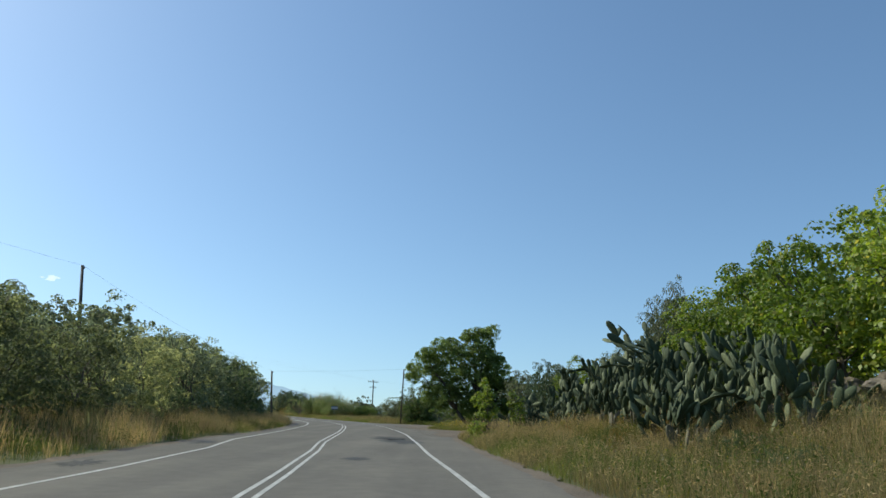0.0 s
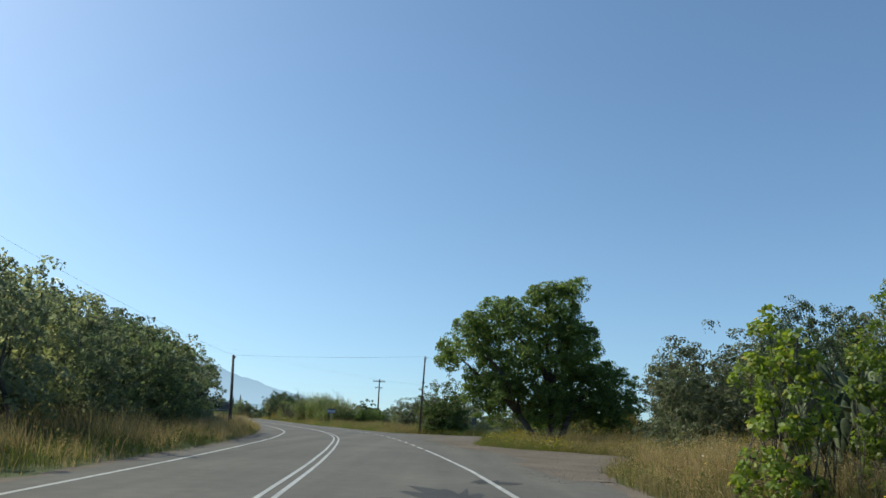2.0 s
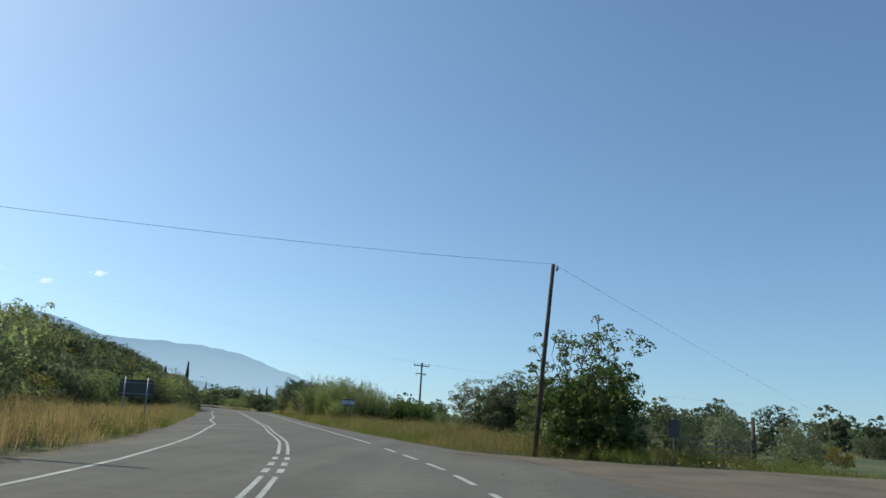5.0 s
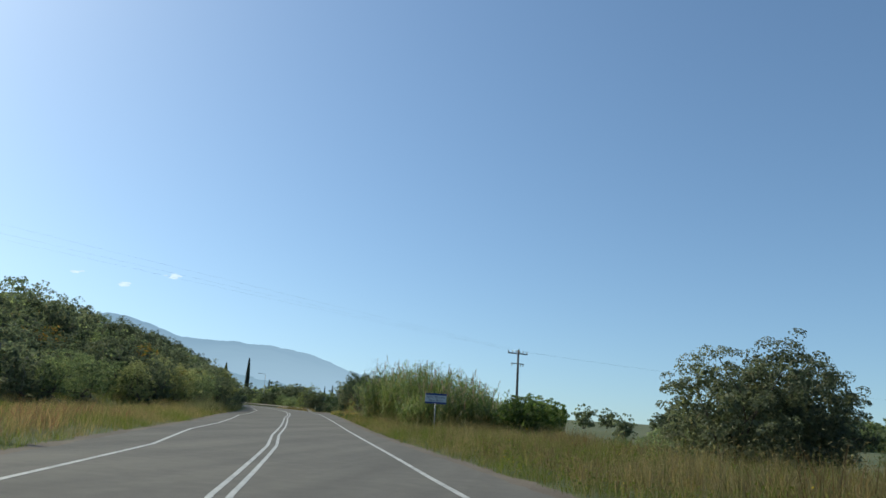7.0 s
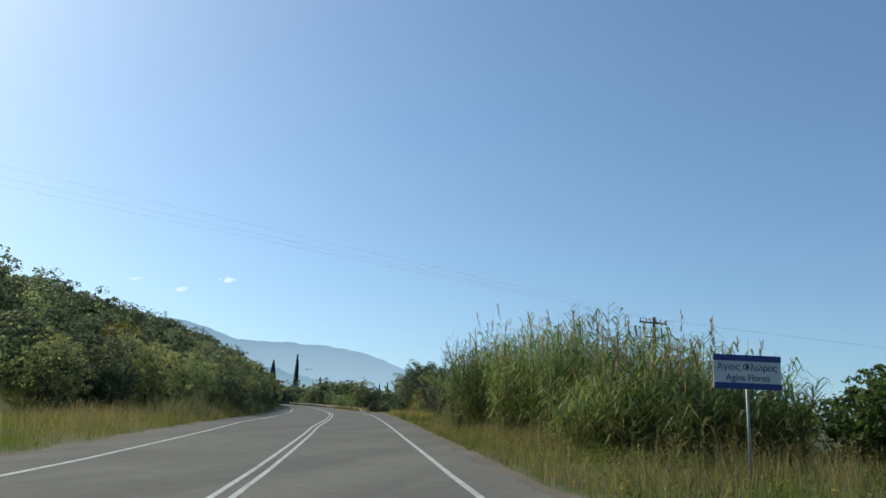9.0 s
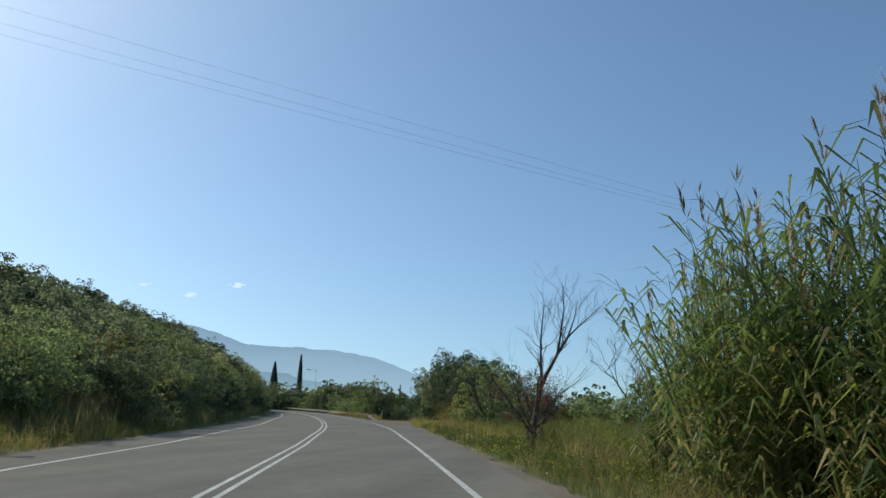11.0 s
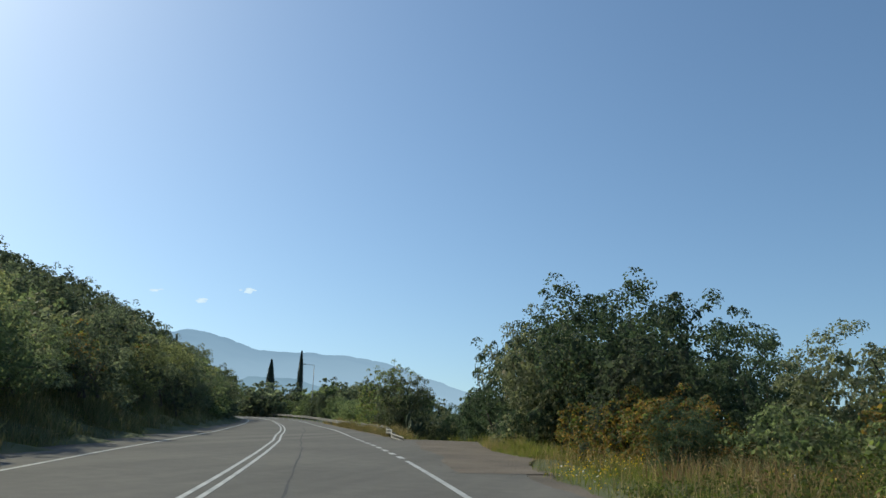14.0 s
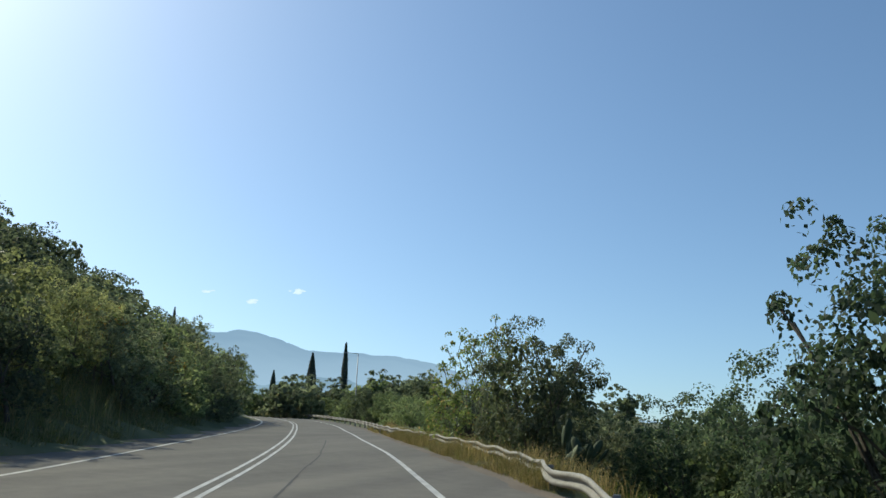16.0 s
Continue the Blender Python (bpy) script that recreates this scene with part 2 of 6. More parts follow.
STEEL = surface("galvanised_steel", (0.2, 0.21, 0.22), (0.34, 0.34, 0.34), 3, 0.5, metal=0.5, fine=14, bump=0.1)
RAIL = surface("dull_white_guard_rail", (0.14, 0.13, 0.11), (0.31, 0.29, 0.25), 2.5, 0.65, fine=16, bump=0.15)
CABLE = surface("cable", (0.09, 0.09, 0.1), (0.14, 0.14, 0.15), 3, 0.6)
GLASSY = surface("glazed_insulator", (0.3, 0.3, 0.3), (0.5, 0.5, 0.48), 3, 0.2)
SIGN_WHITE = surface("sign_white", (0.5, 0.52, 0.54), (0.62, 0.63, 0.64), 2, 0.4, fine=10, bump=0.03)
SIGN_BLUE = surface("sign_blue", (0.012, 0.03, 0.16), (0.02, 0.045, 0.22), 2, 0.4, fine=10, bump=0.03)
SIGN_BACK = surface("sign_back_grey", (0.06, 0.065, 0.068), (0.11, 0.115, 0.118), 2, 0.7, metal=0.0, fine=10, bump=0.05)
INK = surface("sign_ink", (0.01, 0.015, 0.05), (0.02, 0.03, 0.08), 4, 0.5)
ROCK = surface("bank_rock", (0.075, 0.062, 0.047), (0.22, 0.19, 0.15), 0.9, 0.95, fine=10, bump=1.0)
# Sunlit and shaded pads as two skin colours: pale, then darkened green.
PAD_LIT = surface("lit_cactus_skin", (0.06, 0.08, 0.038), (0.19, 0.215, 0.11), 2.2, 0.7, fine=14, bump=0.25)
PAD_SHADED = surface("shaded_green_cactus_skin", (0.018, 0.034, 0.015), (0.058, 0.084, 0.036), 2.2, 0.75, fine=14, bump=0.25)
PAD_OLD = surface("old_cactus_skin", (0.07, 0.07, 0.045), (0.17, 0.15, 0.1), 2.2, 0.7, fine=14, bump=0.4)

L_DARK = leaf_material("dark_evergreen_leaves", (0.072, 0.092, 0.055), (0.152, 0.178, 0.106), (0.175, 0.165, 0.09), 0.04, 0.62, 0.75)
L_NEAR = leaf_material("deep_green_leaves", (0.05, 0.077, 0.044), (0.118, 0.155, 0.085), (0.15, 0.165, 0.08), 0.04, 0.55, 0.75)
L_MID = leaf_material("mid_green_leaves", (0.085, 0.118, 0.054), (0.178, 0.216, 0.104), (0.2, 0.195, 0.09), 0.04, 0.62, 0.75)
L_SUNLIT = leaf_material("thin_sunlit_leaves", (0.091, 0.13, 0.039), (0.182, 0.221, 0.072), (0.286, 0.221, 0.091), 0.1, 0.5)
L_YELLOW = leaf_material("yellow_green_leaves", (0.112, 0.173, 0.03), (0.225, 0.285, 0.053), (0.33, 0.315, 0.075), 0.08, 0.5)
L_BIG = leaf_material("broad_tree_leaves", (0.06, 0.102, 0.031), (0.148, 0.2, 0.062), (0.18, 0.19, 0.065), 0.06, 0.58, 0.65)
L_OLIVE = leaf_material("grey_olive_leaves", (0.072, 0.092, 0.048), (0.165, 0.182, 0.102), (0.2, 0.185, 0.1), 0.06, 0.5, 0.6)
L_OCHRE = leaf_material("turning_ochre_leaves", (0.125, 0.094, 0.028), (0.25, 0.182, 0.058), (0.085, 0.115, 0.035), 0.42, 0.55, 0.7)
L_CYPRESS = leaf_material("cypress_foliage", (0.016, 0.03, 0.015), (0.042, 0.058, 0.026), None, 0.0, 0.2)
L_REED = leaf_material("reed_leaves", (0.072, 0.112, 0.038), (0.175, 0.222, 0.08), (0.26, 0.22, 0.11), 0.08, 0.55, 0.55)
L_REED_DRY = leaf_material("dry_reed_leaves", (0.16, 0.145, 0.06), (0.34, 0.29, 0.14), (0.15, 0.18, 0.06), 0.3, 0.5, 0.7)
L_PLUME = leaf_material("reed_plumes", (0.16, 0.12, 0.07), (0.3, 0.24, 0.15), None, 0.0, 0.3)
L_PINK = leaf_material("red_pink_leaves", (0.12, 0.035, 0.035), (0.24, 0.07, 0.07), (0.1, 0.1, 0.03), 0.3, 0.4)
G_GREEN = leaf_material("green_grass", (0.072, 0.098, 0.022), (0.152, 0.175, 0.05), (0.22, 0.19, 0.08), 0.14, 0.52, 0.75)
G_STRAW = leaf_material("dry_straw_grass", (0.17, 0.138, 0.062), (0.35, 0.285, 0.142), (0.1, 0.12, 0.035), 0.18, 0.5, 0.7)
G_LUSH = leaf_material("lush_weed_leaves", (0.085, 0.115, 0.03), (0.185, 0.21, 0.065), (0.22, 0.205, 0.08), 0.08, 0.55, 0.85)
# Cloud brightness is emitted by the material, not lit by the sun.
CLOUD_GLOW = glowing_haze_material("glowing_far_cloud", (0.68, 0.79, 0.93), (0.5, 0.64, 0.86), 0.02)
PLASTIC = surface("white_plastic", (0.6, 0.62, 0.64), (0.8, 0.8, 0.8), 5, 0.45, fine=8, bump=0.3)
G_WEED = leaf_material("weed_leaves", (0.046, 0.075, 0.016), (0.115, 0.148, 0.036), (0.16, 0.16, 0.05), 0.1, 0.5, 0.85)
L_PALE = leaf_material("pale_broad_leaves", (0.12, 0.143, 0.062), (0.245, 0.258, 0.122), None, 0.0, 0.64, 0.65)
G_BROWN = leaf_material("withered_brown_weeds", (0.1, 0.068, 0.034), (0.21, 0.145, 0.075), (0.26, 0.2, 0.1), 0.2, 0.45, 0.8)
G_HERB = leaf_material("grey_olive_herbs", (0.1, 0.112, 0.05), (0.2, 0.205, 0.105), (0.26, 0.225, 0.12), 0.2, 0.55, 0.8)
G_FLOWER = leaf_material("yellow_wild_flowers", (0.5, 0.36, 0.02), (0.62, 0.48, 0.05), (0.5, 0.48, 0.4), 0.12, 0.25, 0.7)
# Blue air haze painted as emitted colour, paler towards the mountains' foot.
PAINTED_HAZE_FAR = glowing_haze_material("painted_mountain_haze", (0.235, 0.345, 0.49), (0.205, 0.31, 0.455), 0.0022, (0.33, 0.455, 0.61), 330)
PAINTED_HAZE_NEAR = glowing_haze_material("painted_ridge_haze", (0.2, 0.3, 0.41), (0.175, 0.27, 0.38), 0.004, (0.28, 0.4, 0.53), 130)



# ---------- mesh helpers ----------
def mesh_of(name, verts, faces, material, smooth=False):
    me = bpy.data.meshes.new(name)
    me.from_pydata([tuple(v) for v in verts], [], [tuple(f) for f in faces])
    me.materials.append(material)
    if smooth:
        me.polygons.foreach_set("use_smooth", [True] * len(me.polygons))
    me.update()
    return me


def quick_mesh(name, verts, size, material):
    """A mesh of separate polygons that each have size corners, from an array of corners."""
    verts = np.asarray(verts, np.float32).reshape(-1, 3)
    count = len(verts) // size
    me = bpy.data.meshes.new(name)
    me.vertices.add(len(verts))
    me.vertices.foreach_set("co", verts.ravel())
    me.loops.add(len(verts))
    me.loops.foreach_set("vertex_index", np.arange(len(verts), dtype=np.int32))
    me.polygons.add(count)
    me.polygons.foreach_set("loop_start", np.arange(0, len(verts), size, dtype=np.int32))
    me.materials.append(material)
    me.update(calc_edges=True)
    return me


def put(name, me, parent=None, m=None, label=""):
    ob = new(name, me)
    if parent:
        ob.parent = parent
    if m is not None:
        ob.matrix_basis = m
    return tagged(ob, label)


def part(name, bm, material, parent, label=""):
    me = bpy.data.meshes.new(name)
    bm.to_mesh(me)
    bm.free()
    me.materials.append(material)
    return put(name, me, parent, None, label)


def empty(name, place, turn=0.0, label="", category="", group="", kind="", size=1.0):
    ob = new(name)
    ob.matrix_basis = Matrix.LocRotScale(place, Euler((0, 0, turn)), (size, size, size))
    return tagged(ob, label, category, group, kind)


def tube(verts, faces, path, radii, sides=6):
    """Adds a tapered tube along a path to lists of corners and faces."""
    base = len(verts)
    path = [Vector(p) for p in path]
    for i, p in enumerate(path):
        d = (path[min(i + 1, len(path) - 1)] - path[max(i - 1, 0)]).normalized()
        u = d.orthogonal().normalized()
        v = d.cross(u)
        for k in range(sides):
            a = 2 * math.pi * k / sides
            verts.append(p + (u * math.cos(a) + v * math.sin(a)) * radii[i])
    for i in range(len(path) - 1):
        for k in range(sides):
            j = (k + 1) % sides
            faces.append((base + i * sides + k, base + i * sides + j, base + (i + 1) * sides + j, base + (i + 1) * sides + k))
    faces.append(tuple(base + k for k in reversed(range(sides))))
    faces.append(tuple(base + (len(path) - 1) * sides + k for k in range(sides)))


def box_bm(sx, sy, sz, at=(0, 0, 0), bevel=0.0):
    bm = bmesh.new()
    bmesh.ops.create_cube(bm, size=1, matrix=Matrix.Translation(at) @ Matrix.Diagonal((sx, sy, sz, 1)))
    if bevel:
        bmesh.ops.bevel(bm, geom=bm.edges[:], offset=bevel, segments=2, affect='EDGES')
    return bm


def tube_bm(path, radii, sides=10):
    v, f = [], []
    tube(v, f, path, radii, sides)
    bm = bmesh.new()
    vs = [bm.verts.new(p) for p in v]
    for q in f:
        bm.faces.new([vs[i] for i in q])
    for e in bm.faces:
        e.smooth = len(e.verts) == 4
    return bm


def unit(a):
    return a / np.maximum(np.linalg.norm(a, axis=-1, keepdims=True), 1e-9)


def leaf_rounds(rng, at, facing, length, width):
    """Broad six-cornered leaves, cupped a little, at each place; facing: about their normals."""
    n = len(at)
    side = unit(np.cross(facing, rng.normal(size=(n, 3))))
    along = unit(np.cross(side, facing))
    le = (length * rng.uniform(0.65, 1.3, n))[:, None]
    wi = (width * rng.uniform(0.75, 1.2, n))[:, None] * 0.5
    dip = -facing * le * 0.13
    return np.stack([at - along * le * 0.5, at - along * le * 0.18 + side * wi * 0.85 + dip, at + along * le * 0.22 + side * wi + dip, at + along * le * 0.5 + dip * 1.6,
                     at + along * le * 0.22 - side * wi + dip, at - along * le * 0.18 - side * wi * 0.85 + dip], 1)


def leaf_quads(rng, at, facing, length, width, droop=0.25):
    """Kite-shaped leaves, folded a little, at each place; facing: about their normals."""
    n = len(at)
    side = unit(np.cross(facing, rng.normal(size=(n, 3))))
    along = unit(np.cross(side, facing))
    le = (length * rng.uniform(0.6, 1.3, n))[:, None]
    wi = (width * rng.uniform(0.7, 1.2, n))[:, None]
    nrm = unit(np.cross(along, side))
    base, tip = at - along * le * 0.5, at + along * le * 0.5 - nrm * le * droop
    mid = at + along * le * 0.05
    return np.stack([base, mid + side * wi * 0.5 - nrm * wi * 0.12, tip, mid - side * wi * 0.5 - nrm * wi * 0.12], 1)


def crown(rng, lobes, clumps, per, clump_r, length, width, lump=0.25, core=True, leaf_shape=None):
    """Leaf corners of a crown: lobes (x, y, z, rx, ry, rz) whose hulls carry small clumps of leaves, with gaps between."""
    lobes = np.array(lobes, float)
    w = lobes[:, 3] * lobes[:, 4] + lobes[:, 4] * lobes[:, 5] + lobes[:, 3] * lobes[:, 5]
    pick = rng.choice(len(lobes), clumps * 3, p=w / w.sum())
    way = unit(rng.normal(size=(clumps * 3, 3)) + (0, 0, 0.25))
    shift = rng.uniform(-50, 50)
    bumpy = np.array([noise.noise((a * 2.3 + shift, b * 2.3, c * 2.3 + p * 7)) for (a, b, c), p in zip(way, pick)])
    depth = (0.98 - 0.34 * rng.random(clumps * 3) ** 1.7) * (1 + lump * np.clip(bumpy * 1.9, -0.85, 0.55))
    mid = lobes[pick, :3] + way * lobes[pick, 3:] * depth[:, None]
    inside = (np.linalg.norm((mid[:, None] - lobes[None, :, :3]) / lobes[None, :, 3:], axis=2) < 0.6).any(1) & (rng.random(clumps * 3) < 0.85)
    mid, out = mid[~inside][:clumps], unit(way / lobes[pick, 3:])[~inside][:clumps]
    n = len(mid) * per
    ball = unit(rng.normal(size=(n, 3)) + np.repeat(out, per, 0) * 0.55 + (0, 0, 0.3))
    r = np.repeat(clump_r * rng.uniform(0.55, 1.3, len(mid)), per) * (1 - 0.5 * rng.random(n) ** 2)
    at = np.repeat(mid, per, 0) + ball * r[:, None] * (1.1, 1.1, 0.8)
    facing = unit(ball * 0.9 + (0, 0, 0.25) + rng.normal(size=(n, 3)) * 0.42)
    shape = leaf_shape or leaf_quads
    q = shape(rng, at, facing, length, width)
    if core:
        inner = rng.choice(len(lobes), clumps * 4, p=w / w.sum())
        deep = lobes[inner, :3] + unit(rng.normal(size=(len(inner), 3))) * lobes[inner, 3:] * rng.uniform(0.15, 0.62, (len(inner), 1))
        q = np.concatenate([q, shape(rng, deep, unit(rng.normal(size=deep.shape) + (0, 0, 0.3)), length * 1.9, length * 1.5)])
    return q, mid


def limbs(rng, base_radius, ends, start_z=0.0, stems=1, twig=0.02, bend=0.15, fork=0.35):
    """Trunk and limbs from the ground to the given ends."""
    verts, faces = [], []
    ends = [Vector(e) for e in ends]
    for q in range(stems):
        mine = ends[q::stems]
        if not mine:
            continue
        mean = sum(mine, Vector()) / len(mine)
        root = Vector((rng.normal() * 0.12 * stems, rng.normal() * 0.12 * stems, start_z - 0.15)) if stems > 1 else Vector((0, 0, start_z - 0.15))
        knot = root.lerp(mean, fork) + Vector((rng.normal(), rng.normal(), 0)) * bend * 0.5
        r0 = base_radius / math.sqrt(stems)
        tube(verts, faces, [root, root.lerp(knot, 0.5) + Vector((rng.normal(), rng.normal(), 0)) * bend * 0.2, knot], [r0 * 1.25, r0 * 0.95, r0 * 0.85], 8)
        for e in mine:
            length = (e - knot).length
            a = knot.lerp(e, 0.4) + Vector((rng.normal(), rng.normal(), rng.normal() * 0.6)) * length * bend * 0.5 + Vector((0, 0, length * 0.06))
            b = knot.lerp(e, 0.72) + Vector((rng.normal(), rng.normal(), rng.normal() * 0.6)) * length * bend * 0.4 + Vector((0, 0, length * 0.05))
            r1 = r0 * 0.6
            tube(verts, faces, [knot, a, b, e], [r1, r1 * 0.6, r1 * 0.35, twig], 5)
    return verts, faces


MESHES = {}


def plant_meshes(kind, build):
    """Builds the meshes of a kind of plant once: trunk, crown and their materials."""
    if kind not in MESHES:
        MESHES[kind] = build()
    return MESHES[kind]


def bush_build(seed, lobes, clumps, per, clump_r, length, width, leaf, trunk_r=0.1, stems=4, lump=0.28, core=True, ends=14):
    def build():
        rng = np.random.default_rng(seed)
        q, mids = crown(rng, lobes, clumps, per, clump_r, length, width, lump, core)
        q[..., 2] = np.maximum(q[..., 2], 0.02)
        pick = rng.choice(len(mids), min(ends, len(mids)), replace=False)
        v, f = limbs(rng, trunk_r, mids[pick], 0.0, stems)
        return (quick_mesh(f"crown_{seed}", q, 4, leaf), mesh_of(f"trunk_{seed}", v, f, BARK))
    return build


def round_lobes(rng, count, radius, tall, low=0.12):
    """Lobes for a bush about radius wide on each side and tall high."""
    out = [(0, 0, tall * 0.5, radius * 0.72, radius * 0.72, tall * 0.46)]
    for i in range(count):
        a = 2 * math.pi * (i + rng.random() * 0.7) / count
        d = radius * rng.uniform(0.4, 0.68)
        z = tall * rng.uniform(low, 0.78)
        r = radius * rng.uniform(0.28, 0.46)
        out.append((d * math.cos(a), d * math.sin(a), z, r, r, min(r * rng.uniform(0.8, 1.15), tall - z if tall - z > 0.3 else 0.3)))
    for i in range(5):
        a = 2 * math.pi * (i + rng.random() * 0.6) / 5
        d, r = radius * 0.62, radius * rng.uniform(0.3, 0.42)
        out.append((d * math.cos(a), d * math.sin(a), tall * 0.16, r, r, tall * 0.17))
    return out


def plant(name, kind, s, l, size, label, category, group="", turn=None, dz=0.0, stretch=1.0, at=None):
    """One plant of a kind at road place (s, l) or world place at, scaled by size."""
    crown_me, trunk_me = plant_meshes(kind, KINDS[kind])
    place = spot(s, l, dz) if at is None else Vector(at)
    ob = new(name)
    t = random.uniform(0, 6.28) if turn is None else turn
    ob.matrix_basis = Matrix.LocRotScale(place, Euler((0, 0, t)), (size, size, size * stretch))
    tagged(ob, label, category, group)
    put("trunk", trunk_me, ob)
    put("crown", crown_me, ob)
    return ob


_r = np.random.default_rng(5)
KINDS = {
    # about 5 m tall, 2.6 m to each side
    "evergreen_a": bush_build(11, round_lobes(_r, 10, 2.8, 5.0), 150, 34, 0.34, 0.14, 0.105, L_DARK, 0.16),
    "evergreen_b": bush_build(12, round_lobes(_r, 11, 3.0, 5.0), 150, 34, 0.35, 0.14, 0.105, L_MID, 0.16),
    "evergreen_c": bush_build(13, round_lobes(_r, 9, 2.5, 5.0, 0.3), 150, 34, 0.33, 0.135, 0.1, L_DARK, 0.16),
    "yellow_bush": bush_build(14, round_lobes(_r, 10, 2.7, 4.6), 240, 46, 0.32, 0.115, 0.095, L_YELLOW, 0.14),
    "olive_bush": bush_build(15, round_lobes(_r, 11, 2.4, 3.8, 0.25), 190, 40, 0.29, 0.14, 0.065, L_OLIVE, 0.16),
    "airy_tree": bush_build(16, round_lobes(_r, 14, 2.5, 4.6, 0.15), 340, 26, 0.25, 0.105, 0.085, L_SUNLIT, 0.075, 5, 0.45, False, 80),
    "ochre_bush": bush_build(17, round_lobes(_r, 9, 2.0, 2.8), 120, 32, 0.25, 0.13, 0.09, L_OCHRE, 0.08),
    "low_bush": bush_build(18, round_lobes(_r, 10, 2.2, 2.2), 115, 36, 0.28, 0.115, 0.085, L_MID, 0.07),
    # close by the road: denser, with finer leaves
    "leafy_a": bush_build(31, round_lobes(_r, 14, 2.7, 5.0), 430, 52, 0.28, 0.09, 0.066, L_NEAR, 0.15, 4, 0.4),
    "leafy_b": bush_build(32, round_lobes(_r, 13, 2.6, 5.0), 430, 52, 0.28, 0.09, 0.066, L_NEAR, 0.15, 4, 0.4),
    "leafy_olive": bush_build(33, round_lobes(_r, 14, 2.5, 4.0, 0.2), 330, 48, 0.26, 0.115, 0.055, L_OLIVE, 0.15, 4, 0.4),
    "leafy_ochre": bush_build(34, round_lobes(_r, 11, 2.0, 2.8), 220, 38, 0.22, 0.095, 0.066, L_OCHRE, 0.08),
    "slope_a": bush_build(36, round_lobes(_r, 13, 2.7, 4.8), 190, 32, 0.32, 0.155, 0.12, L_DARK, 0.15),
    "slope_b": bush_build(37, round_lobes(_r, 13, 2.8, 4.4), 190, 32, 0.32, 0.155, 0.12, L_MID, 0.15),
    "pale_tree": bush_build(35, round_lobes(_r, 12, 2.9, 5.0), 190, 42, 0.33, 0.125, 0.092, L_PALE, 0.15),
    "yellow_sapling": bush_build(39, [(0, 0, 0.8, 0.5, 0.5, 0.7), (0.2, 0.1, 1.5, 0.45, 0.45, 0.6), (-0.25, 0, 1.9, 0.3, 0.3, 0.45), (0.35, -0.1, 2.3, 0.22, 0.22, 0.4), (-0.1, 0.2, 2.5, 0.2, 0.2, 0.45), (0.0, -0.3, 0.5, 0.5, 0.5, 0.45)],
                                 95, 30, 0.17, 0.095, 0.08, L_YELLOW, 0.05, 5, 0.3, False, 40),
    "oak_bush": bush_build(38, round_lobes(_r, 12, 2.2, 3.2), 230, 34, 0.27, 0.15, 0.12, L_BIG, 0.1, 5, 0.45),
    # for hills and distance: fewer and larger clumps of leaves
    "far_tree_a": bush_build(25, round_lobes(_r, 8, 2.7, 4.8), 64, 13, 0.44, 0.4, 0.32, L_DARK, 0.15, 2, 0.3, True, 5),
    "far_tree_b": bush_build(26, round_lobes(_r, 8, 2.9, 4.4), 64, 13, 0.44, 0.4, 0.32, L_MID, 0.15, 2, 0.3, True, 5),
    "hill_bush_a": bush_build(21, round_lobes(_r, 9, 2.7, 4.8), 88, 28, 0.42, 0.19, 0.15, L_DARK, 0.15, 3, 0.3, True, 8),
    "hill_bush_b": bush_build(22, round_lobes(_r, 8, 2.9, 4.4), 88, 28, 0.42, 0.19, 0.15, L_MID, 0.15, 3, 0.3, True, 8),
    "hill_bush_c": bush_build(23, round_lobes(_r, 10, 2.5, 5.4, 0.3), 88, 28, 0.41, 0.19, 0.15, L_DARK, 0.15, 3, 0.3, True, 8),
    "hill_bush_d": bush_build(24, round_lobes(_r, 8, 2.4, 4.0), 88, 28, 0.38, 0.19, 0.15, L_OLIVE, 0.15, 3, 0.3, True, 8),
    "hill_bush_e": bush_build(27, round_lobes(_r, 9, 2.4, 3.8), 88, 28, 0.38, 0.19, 0.15, L_OCHRE, 0.12, 3, 0.3, True, 8),
}

# ---------- ground, road ----------
def build_ground():
    def axis_steps(lo, hi, step, reach):
        mid = list(np.arange(lo, hi + 0.1, step))
        out, d = [], step
        while d < reach:
            d *= 1.45
            out.append(d)
        return np.array([lo - v for v in reversed(out)] + mid + [hi + v for v in out])
    xs, ys = axis_steps(-190, 70, 2.0, 4500), axis_steps(-60, 380, 2.5, 4500)
    gx, gy = np.meshgrid(xs, ys)
    x, y = gx.ravel(), gy.ravel()
    s, l = road_sl(x, y)
    z = height_sl(np.clip(s, -80, 420), l)
    clear = np.clip(np.minimum(np.abs(l - paved_right(s)), np.abs(l - paved_left(s))) / 4, 0, 1) * ((l > paved_right(s)) | (l < paved_left(s)))
    wob = rough(x, y, 9.0) * 0.25 + rough(x, y, 2.7, 4.0) * 0.08
    z = z + wob * clear - 0.05
    far = np.clip((np.hypot(x + 60, y - 160) - 420) / 300, 0, 1)
    z = z * (1 - far) - far * 1.0
    nx = len(xs)
    faces = [(j * nx + i, j * nx + i + 1, (j + 1) * nx + i + 1, (j + 1) * nx + i) for j in range(len(ys) - 1) for i in range(nx - 1)]
    ob = new("ground", mesh_of("ground", np.stack([x, y, z], 1), faces, EARTH, True))
    return tagged(ob, "dry weedy earth of the verges, fields and wooded hillside", "ground", kind="structure")


build_ground()


